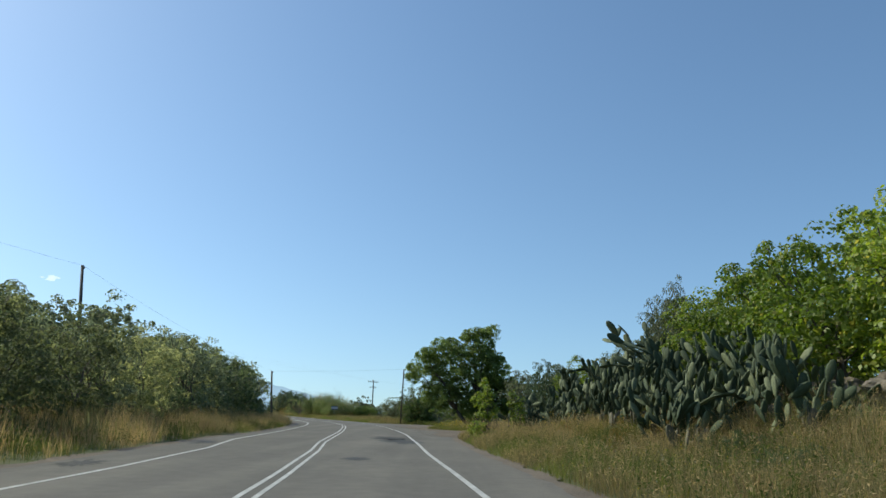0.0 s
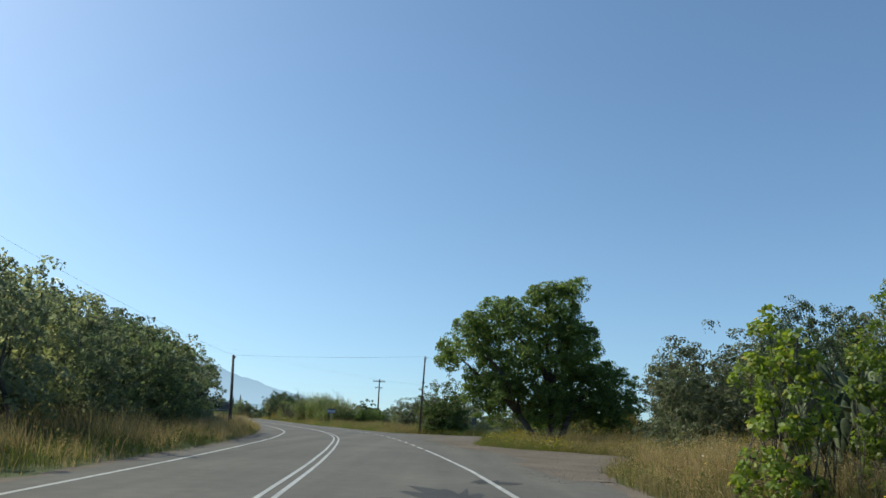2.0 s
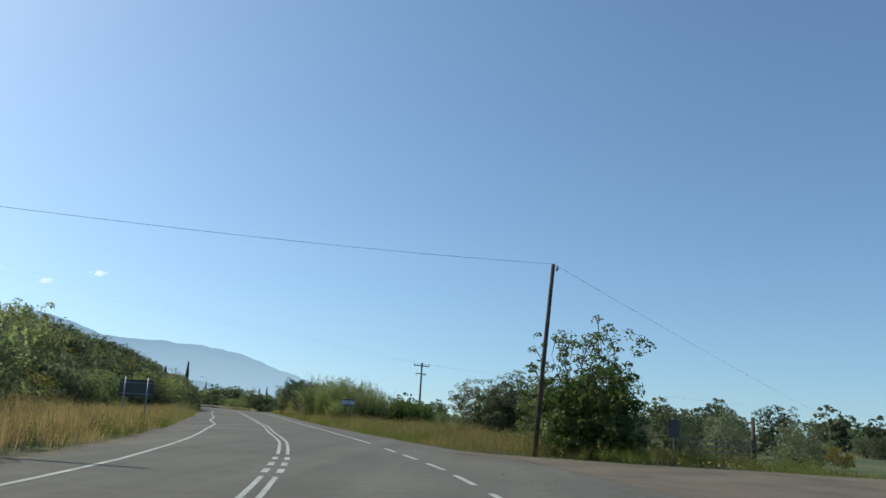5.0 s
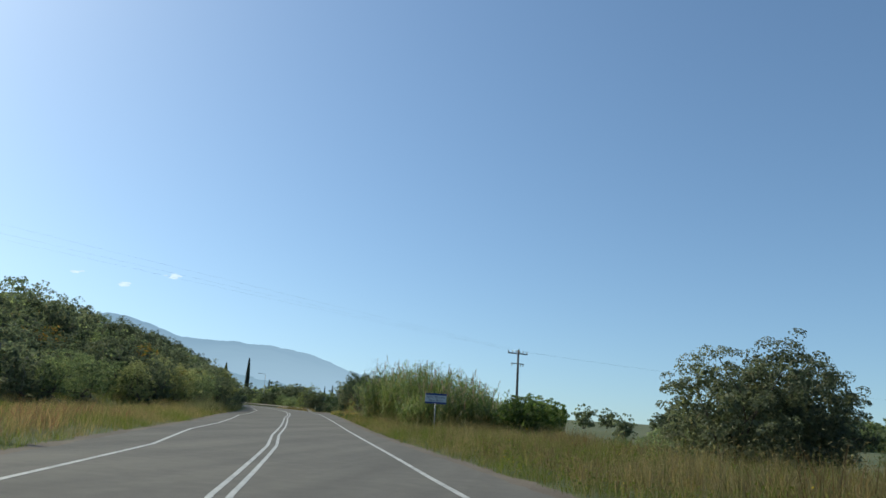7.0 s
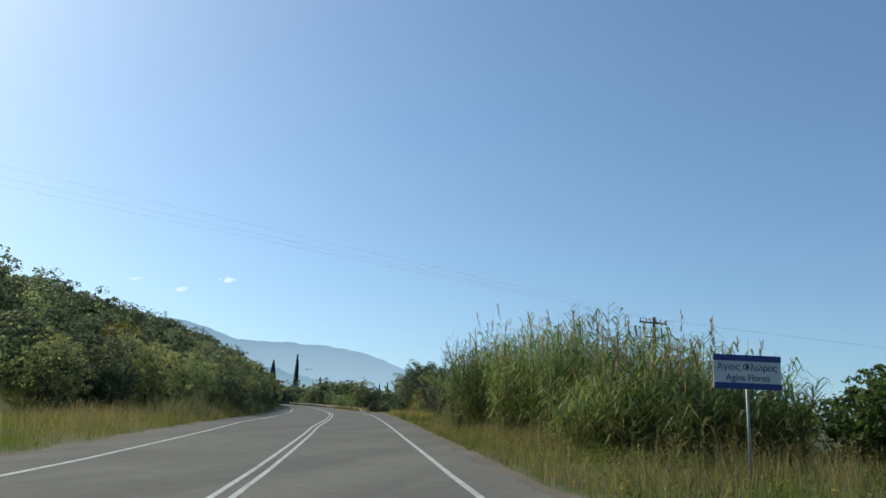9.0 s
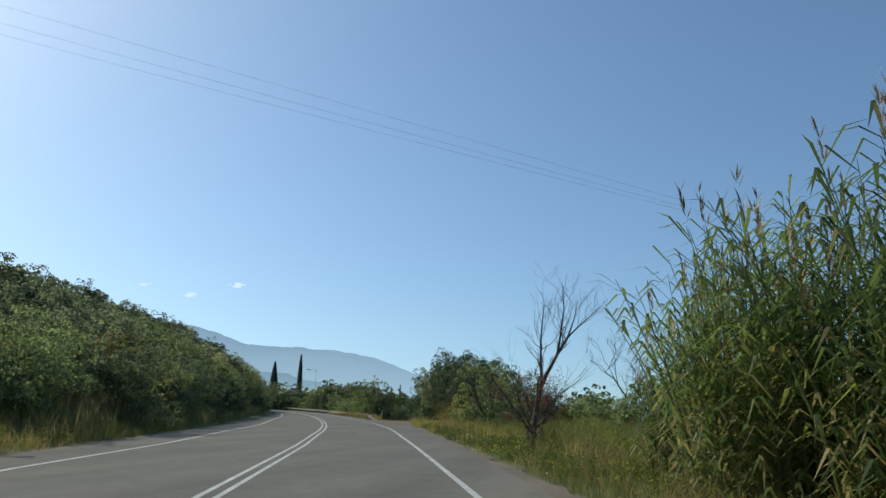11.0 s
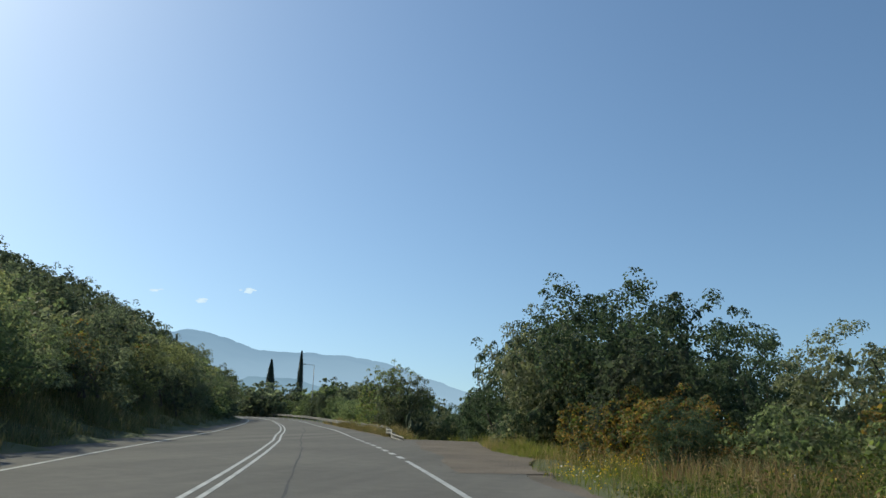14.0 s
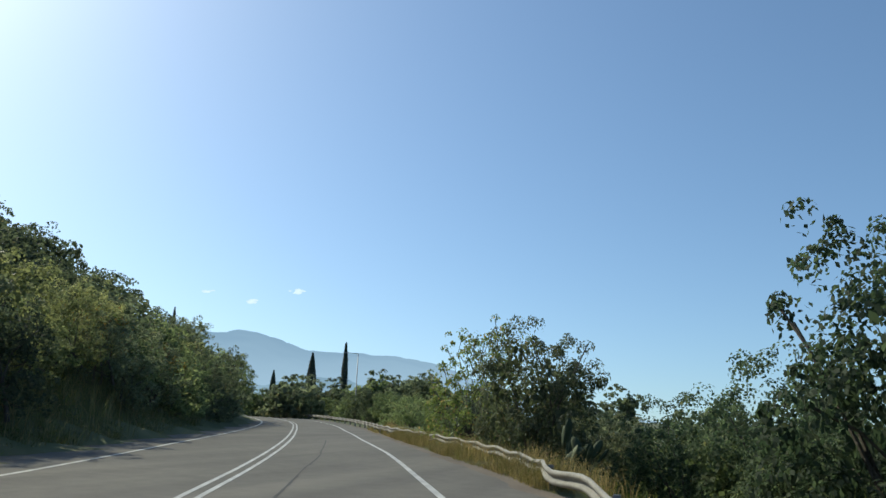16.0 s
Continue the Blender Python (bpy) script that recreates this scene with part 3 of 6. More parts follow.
def ribbon(name, s0, s1, a, b, z, material, step=1.5, across=1):
    """A strip of road surface between two lateral lines."""
    n = max(2, int((s1 - s0) / step) + 1)
    ss = np.linspace(s0, s1, n)
    rows = []
    for k in range(across + 1):
        l = a(ss) + (b(ss) - a(ss)) * k / across
        x, y = road_xy(ss, l)
        rows.append(np.stack([x, y, np.full(n, z)], 1))
    v = np.concatenate(rows)
    f = [(k * n + i, k * n + n + i, k * n + n + i + 1, k * n + i + 1) for k in range(across) for i in range(n - 1)]
    return mesh_of(name, v, f, material)


def raggy(fn, amount, seed):
    return lambda s: fn(s) + amount * rough(np.asarray(s) * 1.0, np.zeros(len(s)), 2.2, seed) + amount * 0.6 * rough(np.asarray(s), np.zeros(len(s)), 0.7, seed + 3)


road = tagged(new("road", ribbon("road", -60, 400, raggy(paved_left, 0.18, 1.0), raggy(paved_right, 0.22, 5.0), 0.0, ASPHALT, 0.6, 6)),
              "worn grey asphalt two-lane country road with a gravelly side turning", "road", kind="structure")
right_gravel = new("gravel_shoulder", ribbon("gravel_shoulder", -60, 400, lambda s: raggy(paved_right, 0.2, 5.0)(s) - 0.5, lambda s: raggy(paved_right, 0.4, 8.0)(s) + 0.5, -0.012, GRAVEL, 0.6, 2))
tagged(right_gravel, "pale gravel and dust along the road edge", "gravel shoulder", kind="structure")
left_gravel = new("gravel_shoulder", ribbon("gravel_shoulder", -60, 400, lambda s: raggy(paved_left, 0.4, 9.0)(s) - 0.5, lambda s: raggy(paved_left, 0.15, 1.0)(s) + 0.5, -0.012, GRAVEL, 0.6, 2))
tagged(left_gravel, "pale gravel and dust along the road edge", "gravel shoulder", kind="structure")


dusty = new("gravel_turning", ribbon("gravel_turning", 43, 90, lambda s: np.clip(raggy(paved_right, 0.3, 12.0)(s) * 0.5, 4.3, 6.2), lambda s: np.maximum(raggy(paved_right, 0.25, 5.0)(s) + 0.3, np.clip(raggy(paved_right, 0.3, 12.0)(s) * 0.5, 4.3, 6.2) + 0.1), 0.006, GRAVEL, 0.6, 3))
tagged(dusty, "dusty gravel side turning off the road", "gravel", kind="structure")
pulloff = new("gravel_pull_off", ribbon("gravel_pull_off", 197, 217, lambda s: np.clip(raggy(paved_right, 0.3, 15.0)(s) * 0.6, 2.6, 4.6), lambda s: np.maximum(raggy(paved_right, 0.25, 5.0)(s) + 0.4, 4.8), 0.006, GRAVEL, 0.6, 3))
tagged(pulloff, "gravel pull-off beside the road", "gravel", kind="structure")


def stripe(s0, s1, at, width, off=0.0, name="road_marking"):
    me = ribbon(name, s0, s1, lambda s: at(s) + off - width / 2, lambda s: at(s) + off + width / 2, 0.005, PAINT, 1.0)
    return put(name, me, road)


stripe(-60, 78.6, centre_at, 0.09, -0.125)
stripe(-60, 78.6, centre_at, 0.09, 0.125)
for s_ in (79.4, 81.2, 83.0):
    for o_ in (-0.14, 0.14):
        stripe(s_, s_ + 0.9, centre_at, 0.13, o_)
stripe(85, 400, centre_at, 0.09, -0.125)
stripe(85, 400, centre_at, 0.09, 0.125)
stripe(-60, 400, left_at, 0.115)
stripe(-60, 57.0, right_at, 0.12)
for k_ in range(10):
    stripe(58.2 + k_ * 3.4, 60.2 + k_ * 3.4, right_at, 0.13)
stripe(94, 200.6, right_at, 0.12)
for k_ in range(9):
    stripe(201.6 + k_ * 1.9, 202.6 + k_ * 1.9, right_at, 0.17)
stripe(219, 400, right_at, 0.12)


def patch(name, s, l, along, wide, label, seed, ragged=0.35):
    """A dark repair in the asphalt with a ragged outline."""
    rng = np.random.default_rng(seed)
    n = 44
    ang = np.linspace(0, 2 * math.pi, n, endpoint=False)
    r = 1 + ragged * rng.uniform(-1, 1, n)
    x, y = road_xy(s + np.sin(ang) * along * r, l + np.cos(ang) * wide * r)
    v = np.stack([x, y, np.full(n, 0.004)], 1)
    return put(name, mesh_of(name, v, [tuple(range(n))], DARK_ASPHALT), road, None, label)


patch("asphalt_patch", 20.4, -0.05, 0.7, 0.34, "small dark repaired pothole", 1)
patch("asphalt_patch", 34.2, 1.75, 2.6, 0.8, "large ragged dark asphalt repair", 2, 0.5)
patch("asphalt_patch", 37.8, 1.3, 2.2, 0.85, "ragged dark asphalt repair", 3, 0.5)
patch("asphalt_patch", 41.8, 2.5, 0.5, 0.45, "ragged dark asphalt repair", 5, 0.5)
patch("asphalt_patch", 16.6, -5.7, 0.9, 0.35, "crumbled dark hollow at the road's edge", 6, 0.5)
patch("asphalt_patch", 27.4, -5.5, 1.2, 0.3, "crumbled dark hollow at the road's edge", 7, 0.5)
patch("asphalt_patch", 71.0, 5.8, 0.7, 0.4, "ragged dark asphalt repair in the turning", 8, 0.5)


def crack(points, width, seed):
    rng = np.random.default_rng(seed)
    s = np.arange(points[0][0], points[-1][0], 0.4)
    l = np.interp(s, [p[0] for p in points], [p[1] for p in points]) + np.cumsum(rng.normal(0, 0.012, len(s)))
    w = width * rng.uniform(0.4, 1.2, len(s))
    x0, y0 = road_xy(s, l - w / 2)
    x1, y1 = road_xy(s, l + w / 2)
    v = np.concatenate([np.stack([x0, y0, np.full(len(s), 0.004)], 1), np.stack([x1, y1, np.full(len(s), 0.004)], 1)])
    n = len(s)
    put("road_crack", mesh_of("road_crack", v, [(i, n + i, n + i + 1, i + 1) for i in range(n - 1)], DARK_ASPHALT), road, None, "tar-dark crack along the lane")


crack([(176, -0.4), (190, -0.7), (205, -0.9), (222, -1.3), (240, -1.6)], 0.05, 4)

# ---------- mountains ----------
def ridge(name, profile, distance, depth, material, label, seed, jag):
    """A mountain chain: profile of (bearing to the left of +y, height in degrees)."""
    profile = sorted(profile)
    az = np.linspace(profile[0][0], profile[-1][0], 260)
    el = np.interp(az, [p[0] for p in profile], [p[1] for p in profile])
    el = np.convolve(np.pad(el, 3, 'edge'), np.ones(7) / 7, 'valid')
    el += jag * np.array([noise.noise((a * 0.9, seed, 0)) + 0.5 * noise.noise((a * 2.7, seed, 3)) for a in az])
    rows, m = [], 14
    for k in range(m + 1):
        u = k / m
        d = distance - depth * (1 - u)
        h = np.tan(np.radians(el)) * distance * u ** 1.1
        h = h * (1 + 0.12 * np.array([noise.noise((a * 0.6, u * 4, seed)) for a in az]) * u * (1 - u) * 4)
        rows.append(np.stack([-50 - np.sin(np.radians(az)) * d, 120 + np.cos(np.radians(az)) * d, h - 3 * (1 - u)], 1))
    n = len(az)
    v = np.concatenate(rows)
    f = [(k * n + i, k * n + i + 1, (k + 1) * n + i + 1, (k + 1) * n + i) for k in range(m) for i in range(n - 1)]
    tagged(new(name, mesh_of(name, v, f, material, True)), label, "mountain", kind="structure")


def cloud(az, el, wide, seed):
    """A far shred of cloud: a few flattened puffs, their sunlit white painted as glow."""
    rng = random.Random(seed)
    bm = bmesh.new()
    for i in range(9):
        r = wide * rng.uniform(0.1, 0.24)
        x, z = rng.gauss(0, wide * 0.3), rng.gauss(0, wide * 0.08)
        made = bmesh.ops.create_icosphere(bm, subdivisions=3, radius=1)["verts"]
        for v in made:
            k = 1 + 0.6 * noise.noise(v.co * 1.8 + Vector((i * 5, seed, 0)))
            v.co = Vector((x + v.co.x * r * k * 1.5, v.co.y * r * k, z + x * 0.15 + v.co.z * r * k * 0.5))
    me = bpy.data.meshes.new("cloud")
    bm.to_mesh(me)
    bm.free()
    for p in me.polygons:
        p.use_smooth = True
    me.materials.append(CLOUD_GLOW)
    a, d = radians(az), 4100
    ob = put("cloud_backdrop", me, None, Matrix.LocRotScale(Vector((-50 - math.sin(a) * d, 120 + math.cos(a) * d, math.tan(radians(el)) * d)), Euler((0, 0, a)), (1, 1, 1)))
    tagged(ob, "small white shred of cloud over the mountains", "cloud", kind="structure")


for i, (az_, el_, w_) in enumerate(((34.9, 8.2, 42), (31.8, 7.7, 55), (28.4, 8.7, 60))):
    cloud(az_, el_, w_, i + 3)
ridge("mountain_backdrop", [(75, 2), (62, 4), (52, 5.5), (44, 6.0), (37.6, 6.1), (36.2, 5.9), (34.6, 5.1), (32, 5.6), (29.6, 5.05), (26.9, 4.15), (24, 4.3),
                            (20.6, 4.15), (17.2, 3.55), (14.6, 2.7), (11.8, 1.9), (8, 0.9), (4, 0.3), (0, 0.0)], 3900, 1800, PAINTED_HAZE_FAR,
      "mountain range far behind the trees with blue haze painted in", 1.5, 0.12)
ridge("ridge_backdrop", [(40, 1.5), (32, 2.2), (26, 2.4), (21.7, 2.05), (16.2, 1.2), (12, 0.8), (8, 0.3), (4, 0.0)], 2900, 1200, PAINTED_HAZE_NEAR,
      "lower ridge before the mountains with blue haze painted in", 7.5, 0.08)

# ---------- big broad-leaved tree by the side turning ----------
def big_tree():
    rng = np.random.default_rng(31)
    # lobes relative to the trunk foot; x to the east, y ahead
    lobes = [(-1.0, 0, 5.3, 3.1, 3.1, 2.4), (0.2, -0.8, 7.5, 1.7, 1.7, 1.5), (1.2, -1.3, 8.7, 0.7, 0.7, 0.6), (-0.3, -1.2, 8.3, 0.9, 0.9, 0.7), (-2.7, -1.4, 6.8, 1.5, 1.5, 1.2),
             (-4.3, -0.6, 5.4, 1.6, 1.6, 1.2), (-5.7, 1.2, 5.2, 0.8, 0.8, 0.6), (-4.5, -2.3, 6.4, 0.9, 0.9, 0.7), (-2.9, -0.3, 2.8, 1.3, 1.3, 1.4), (-2.0, -1.0, 3.2, 1.5, 1.5, 1.2),
             (2.8, 0.6, 3.2, 1.8, 1.8, 1.5), (3.9, 0.8, 1.9, 1.2, 1.2, 1.2), (1.2, -0.8, 5.6, 1.4, 1.4, 1.4), (3.6, 0.8, 3.0, 1.7, 1.7, 1.5), (1.6, 1.8, 4.6, 1.8, 1.8, 1.6), (-5.6, 0.2, 4.6, 0.8, 0.8, 0.5)]
    lobes += [(-0.6, -0.8, 2.4, 1.2, 1.2, 1.0), (1.0, 0.6, 2.6, 1.3, 1.3, 1.2), (0.2, 1.2, 1.6, 1.4, 1.4, 1.1), (-3.9, 1.0, 3.1, 1.0, 1.0, 1.1), (-3.3, 0.8, 2.0, 0.8, 0.8, 0.8), (-4.2, 1.6, 2.9, 0.6, 0.6, 0.8)]
    q, mids = crown(rng, lobes, 1650, 62, 0.33, 0.098, 0.084, 0.5, True, leaf_rounds)
    ends = [(-5.5, 1.2, 5.1), (-4.3, -2.1, 6.1), (-4.3, -0.6, 5.2), (-3.0, 0.0, 2.9), (0.5, -0.8, 7.4), (1.2, -1.3, 8.6), (0.0, 1.4, 6.2), (2.4, 0.6, 3.6),
            (3.4, 0.8, 2.2), (-0.3, -1.2, 8.0), (-1.6, 1.2, 6.4), (-2.0, -1.0, 3.4), (1.6, 1.8, 4.8), (-2.7, -1.4, 6.6)]
    v, f = [], []
    r = random.Random(3)
    for stem, mine in enumerate((ends[:4] + [ends[11]], ends[4:7] + ends[9:11], ends[7:9] + ends[12:])):
        knot = Vector(((-1.7, -0.5, 1.7), (0.15, -0.1, 2.6), (1.3, 0.2, 1.9))[stem])
        foot = Vector(((-0.15, 0, -0.2), (0.1, 0.05, -0.2), (0.3, 0, -0.2))[stem])
        tube(v, f, [foot, foot.lerp(knot, 0.45) + Vector((0.05, 0.04, -0.1)), knot], [0.23, 0.17, 0.15], 9)
        for e in mine:
            e = Vector(e)
            a = knot.lerp(e, 0.4) + Vector((r.uniform(-.3, .3), r.uniform(-.3, .3), 0.25))
            b = knot.lerp(e, 0.75) + Vector((r.uniform(-.3, .3), r.uniform(-.3, .3), 0.2))
            tube(v, f, [knot, a, b, e], [0.14, 0.09, 0.055, 0.02], 6)
    for m in mids[rng.choice(len(mids), 90, replace=False)]:
        e = Vector(m)
        k = min(ends, key=lambda p: (Vector(p) - e).length)
        tube(v, f, [Vector(k), Vector(k).lerp(e, 0.5) + Vector((0, 0, 0.1)), e], [0.03, 0.02, 0.008], 4)
    place = spot(67.2, 10.4)
    tree = empty("broadleaf_tree", place, 0, "spreading broad-leaved tree with leaning trunks beside the side turning", "tree")
    put("trunk", mesh_of("big_trunk", v, f, BARK, True), tree)
    put("crown", quick_mesh("big_crown", q, 6, L_BIG), tree)
    return tree


big_tree()

# ---------- hedges, bushes, hillside ----------
random.seed(12)
EVER = ("evergreen_a", "evergreen_b", "evergreen_c", "pale_tree")
HEDGE_LABEL = "dense green roadside bush in an unkempt hedge"
for i, s_ in enumerate(np.arange(-6, 103, 4.0)):
    plant("bush", ("pale_tree" if 16 < s_ < 48 and i % 3 != 1 else EVER[i % 4]), s_ + random.uniform(-1, 1), -11.6 - random.uniform(0, 1.2) - (1.5 if s_ > 86 else 0), random.uniform(0.92, 1.06) * (1.08 if s_ > 49 else 0.88), HEDGE_LABEL, "bush", "hedge along the road")
hedge_back = collections.defaultdict(list)
for i, s_ in enumerate(np.arange(-2, 100, 5.0)):
    k_ = ("hill_bush_a", "hill_bush_b", "hill_bush_c")[i % 3]
    hedge_back[(k_, i % 2)].append((spot(s_ + random.uniform(-1.5, 1.5), -16.5 - random.uniform(0, 2.5)), random.uniform(1.0, 1.2) * (1.0 if s_ > 49 else 0.84), random.uniform(0, 6.28)))
for i, s_ in enumerate(np.arange(0, 96, 7.0)):
    hedge_back[(("hill_bush_a", "hill_bush_c")[i % 2], i % 3)].append((spot(s_ + random.uniform(-2, 2), -24 - random.uniform(0, 5)), random.uniform(0.95, 1.15), random.uniform(0, 6.28)))

for s_, l_, z_, k_ in ((66, -11.4, 1.18, "evergreen_b"), (71, -11.2, 1.2, "evergreen_a"), (76, -11.0, 1.18, "evergreen_c"), (81, -11.6, 1.12, "evergreen_a"), (85.5, -12, 1.0, "evergreen_b"), (73, -15.5, 1.35, "evergreen_c"), (80, -15.5, 1.3, "evergreen_a"), (87, -15.5, 1.15, "evergreen_c")):
    plant("bush", k_, s_, l_, z_, HEDGE_LABEL, "bush", "hedge along the road")

HILL = ("hill_bush_a", "hill_bush_b", "hill_bush_c", "hill_bush_d", "hill_bush_e")
HILL_LABEL = {"hill_bush_a": "dark evergreen bush on the wooded slope", "hill_bush_b": "mid-green bush on the wooded slope",
              "hill_bush_c": "tall dark evergreen bush on the wooded slope", "hill_bush_d": "greyish olive-leaved bush on the wooded slope", "hill_bush_e": "bush with turning ochre leaves on the wooded slope"}
hr = random.Random(4)
upper_slope = collections.defaultdict(list)
s_ = 104.0
while s_ < 290:
    row = float(hill_start(s_)) + 1.0
    for step_ in range(6):
        kind_ = hr.choices(HILL, (3, 4, 2, 2, 2) if step_ < 2 else (5, 1.6, 5, 1.5, 0.8))[0]
        if step_ == 0 and 140 < s_ < 240:
            kind_ = hr.choice(("evergreen_a", "evergreen_b", "pale_tree", "evergreen_c"))
        size_ = hr.uniform(0.5, 0.68) if step_ == 0 else hr.uniform(0.75, 1.2)
        at_s, at_l, sink = s_ + hr.uniform(-1.4, 1.4), -row - hr.uniform(-0.6, 0.6), 3.0 - 4.6 * size_ + hr.uniform(-0.3, 0.5)
        if step_ > 1:
            upper_slope[(kind_, hr.randrange(4))].append((spot(at_s, at_l, sink), size_, hr.uniform(0, 6.28)))
            row += 4.2 + hr.uniform(-0.4, 0.4)
            continue
        plant("bush", kind_, at_s, at_l, size_, HILL_LABEL.get(kind_, "dense green bush at the slope's foot"), "bush", "bushes on the hillside", dz=sink)
        row += 2.6 if step_ == 0 else 4.2 + hr.uniform(-0.4, 0.4)
    s_ += 4.3


def joined_bushes(name, rest, label):
    """Bushes that cannot be told apart on the slope, of one kind: one mesh of their leaves."""
    for (kind, lot), spots in sorted(rest.items()):
        me = plant_meshes(kind, KINDS[kind])[0]
        co = np.empty(len(me.vertices) * 3, np.float32)
        me.vertices.foreach_get("co", co)
        co = co.reshape(-1, 3)
        out = []
        for at, size, turn in spots:
            c_, s__ = math.cos(turn), math.sin(turn)
            out.append(np.stack([co[:, 0] * c_ - co[:, 1] * s__, co[:, 0] * s__ + co[:, 1] * c_, co[:, 2]], 1) * size + np.array(at))
        tagged(new(name, quick_mesh(name, np.concatenate(out), 4, me.materials[0])), label, "bushes", kind="stuff")


def scrub(name, seed, places, leaf, label, n=24, per=15, coarse=0.36):
    """Bushes far up the slope that cannot be told apart: one mesh of leaf clumps."""
    rng = np.random.default_rng(seed)
    out = []
    for s, l, size in places:
        base = np.array(spot(s, l))
        way = unit(rng.normal(size=(n, 3)))
        way[:, 2] = np.abs(way[:, 2])
        bump_ = np.array([noise.noise((a * 1.6 + s, b * 1.6 + l, c_ * 1.6)) for a, b, c_ in way])
        mid = base + way * (np.array([2.5, 2.5, 4.4]) * size) * ((0.95 - 0.25 * rng.random(n)) * (1 + 0.5 * bump_))[:, None]
        ball = unit(rng.normal(size=(n * per, 3)) + np.repeat(way, per, 0) * 0.6 + (0, 0, 0.4))
        at = np.repeat(mid, per, 0) + ball * size * rng.uniform(0.45, 0.8, (n * per, 1))
        out.append(leaf_quads(rng, at, unit(ball + rng.normal(size=ball.shape) * 0.4), coarse * size, coarse * 0.8 * size))
    tagged(new(name, quick_mesh(name, np.concatenate(out), 4, leaf)), label, "bushes", kind="stuff")


joined_bushes("hillside_scrub", hedge_back, "dark evergreen scrub behind the roadside hedge")
joined_bushes("hillside_scrub", upper_slope, "rounded evergreen scrub covering the wooded slope")
upper = {0: [], 1: []}
for s_ in np.arange(-30, 106, 4.5):
    for row in np.arange(28, 54, 5.0):
        upper[hr.choice((0, 1))].append((s_ + hr.uniform(-2, 2), -row + hr.uniform(-2, 2), hr.uniform(0.7, 1.05)))
s_ = 104.0
while s_ < 330:
    row = float(hill_start(s_)) + 23
    while row < 62:
        upper[0 if hr.random() < 0.6 else 1].append((s_ + hr.uniform(-2, 2), -row, hr.uniform(0.6, 0.95)))
        row += 3.6 + row * 0.03
    s_ += 4.0
scrub("hillside_scrub", 61, upper[0], L_DARK, "dark evergreen scrub high on the wooded slope")
scrub("hillside_scrub", 62, upper[1], L_MID, "mid-green scrub high on the wooded slope")

# bushes close by the left edge in the cutting
for i, s_ in enumerate(np.arange(158, 262, 3.6)):
    k_ = ("low_bush", "pale_tree", "ochre_bush", "low_bush", "evergreen_a", "ochre_bush", "pale_tree")[i % 7]
    plant("bush", k_, s_ + hr.uniform(-1, 1), -float(hill_start(s_)) - 1.7 - hr.uniform(0, 1.6), hr.uniform(0.75, 1.1) * (0.72 if k_ in ("pale_tree", "evergreen_a") else 1.0), "dusty roadside bush at the foot of the slope", "bush", "bushes at the foot of the slope")

for s_, l_, z_, k_ in ((240, -9.8, 0.62, "evergreen_c"), (244.5, -9.8, 0.66, "evergreen_a"), (249, -9.4, 0.7, "evergreen_b"), (253, -9.2, 0.75, "evergreen_a"), (257.5, -9.0, 0.8, "evergreen_c"), (262, -9.0, 0.85, "evergreen_a"),
                       (266.5, -9.4, 0.9, "evergreen_b"), (271, -9.6, 0.95, "evergreen_a"), (276, -10, 1.0, "evergreen_c"), (281, -10.4, 1.05, "evergreen_a"), (263, -12.5, 0.9, "evergreen_c"), (272, -13, 0.95, "evergreen_a")):
    plant("bush", k_, s_, l_, z_, "dark dense bush crowding the road's edge under the slope", "bush", "bushes at the foot of the slope")

# right side, first stretch
def planted(name, kind, x, y, size, label, category, group="", stretch=1.0):
    return plant(name, kind, 0, 0, size, label, category, group, None, 0, stretch, (x, y, float(ground_z(x, y)[0]) - 0.05))


vr = random.Random(21)
for i in range(18):
    s_ = vr.uniform(13, 44)
    plant("bush", vr.choice(("low_bush", "ochre_bush", "low_bush")), s_, vr.uniform(8.0, 10.2), vr.uniform(0.2, 0.38), "small weedy shrub below the cactus hedge", "bush", "weedy shrubs below the cactus")
FIG = "yellow-green leafy bush behind the cactus hedge"
for x_, y_, z_ in ((11.8, 22, 1.15), (12.6, 26.5, 1.2), (11.0, 29.5, 1.05), (13.8, 18.5, 1.25), (14.8, 31, 1.3), (12.4, 15, 1.1), (16.5, 24, 1.45), (9.8, 25.5, 0.8)):
    planted("bush", "yellow_bush", x_, y_, z_, FIG, "bush", "bushes behind the cactus")
for x_, y_, z_, t_ in ((9.9, 31.2, 0.55, 2.4), (12.6, 37, 0.8, 1.4), (10.8, 42.5, 0.8, 1.2), (13.4, 41, 1.2, 1.3), (7.3, 53, 1.15, 1.05), (10.2, 51.5, 1.15, 1.1), (13, 49.5, 1.3, 1.1), (9.2, 60, 1.05, 1.05), (12.2, 58, 1.1, 1.1)):
    planted("olive_tree", "leafy_olive", x_, y_, z_, "grey-green olive tree behind the cactus hedge", "tree", "olive trees", t_)
planted("tree", "leafy_a", 6.6, 44, 0.62, "small dark leafy tree behind the cactus hedge", "tree", "", 1.35)
planted("bush", "yellow_bush", 8.3, 43, 0.8, FIG, "bush", "bushes behind the cactus")
YG = "bright yellow-green bush at the end of the cactus hedge"
planted("bush", "yellow_sapling", 2.2, 36.9, 1.02, YG, "bush")
planted("bush", "yellow_sapling", 3.9, 37.2, 0.85, YG, "bush")
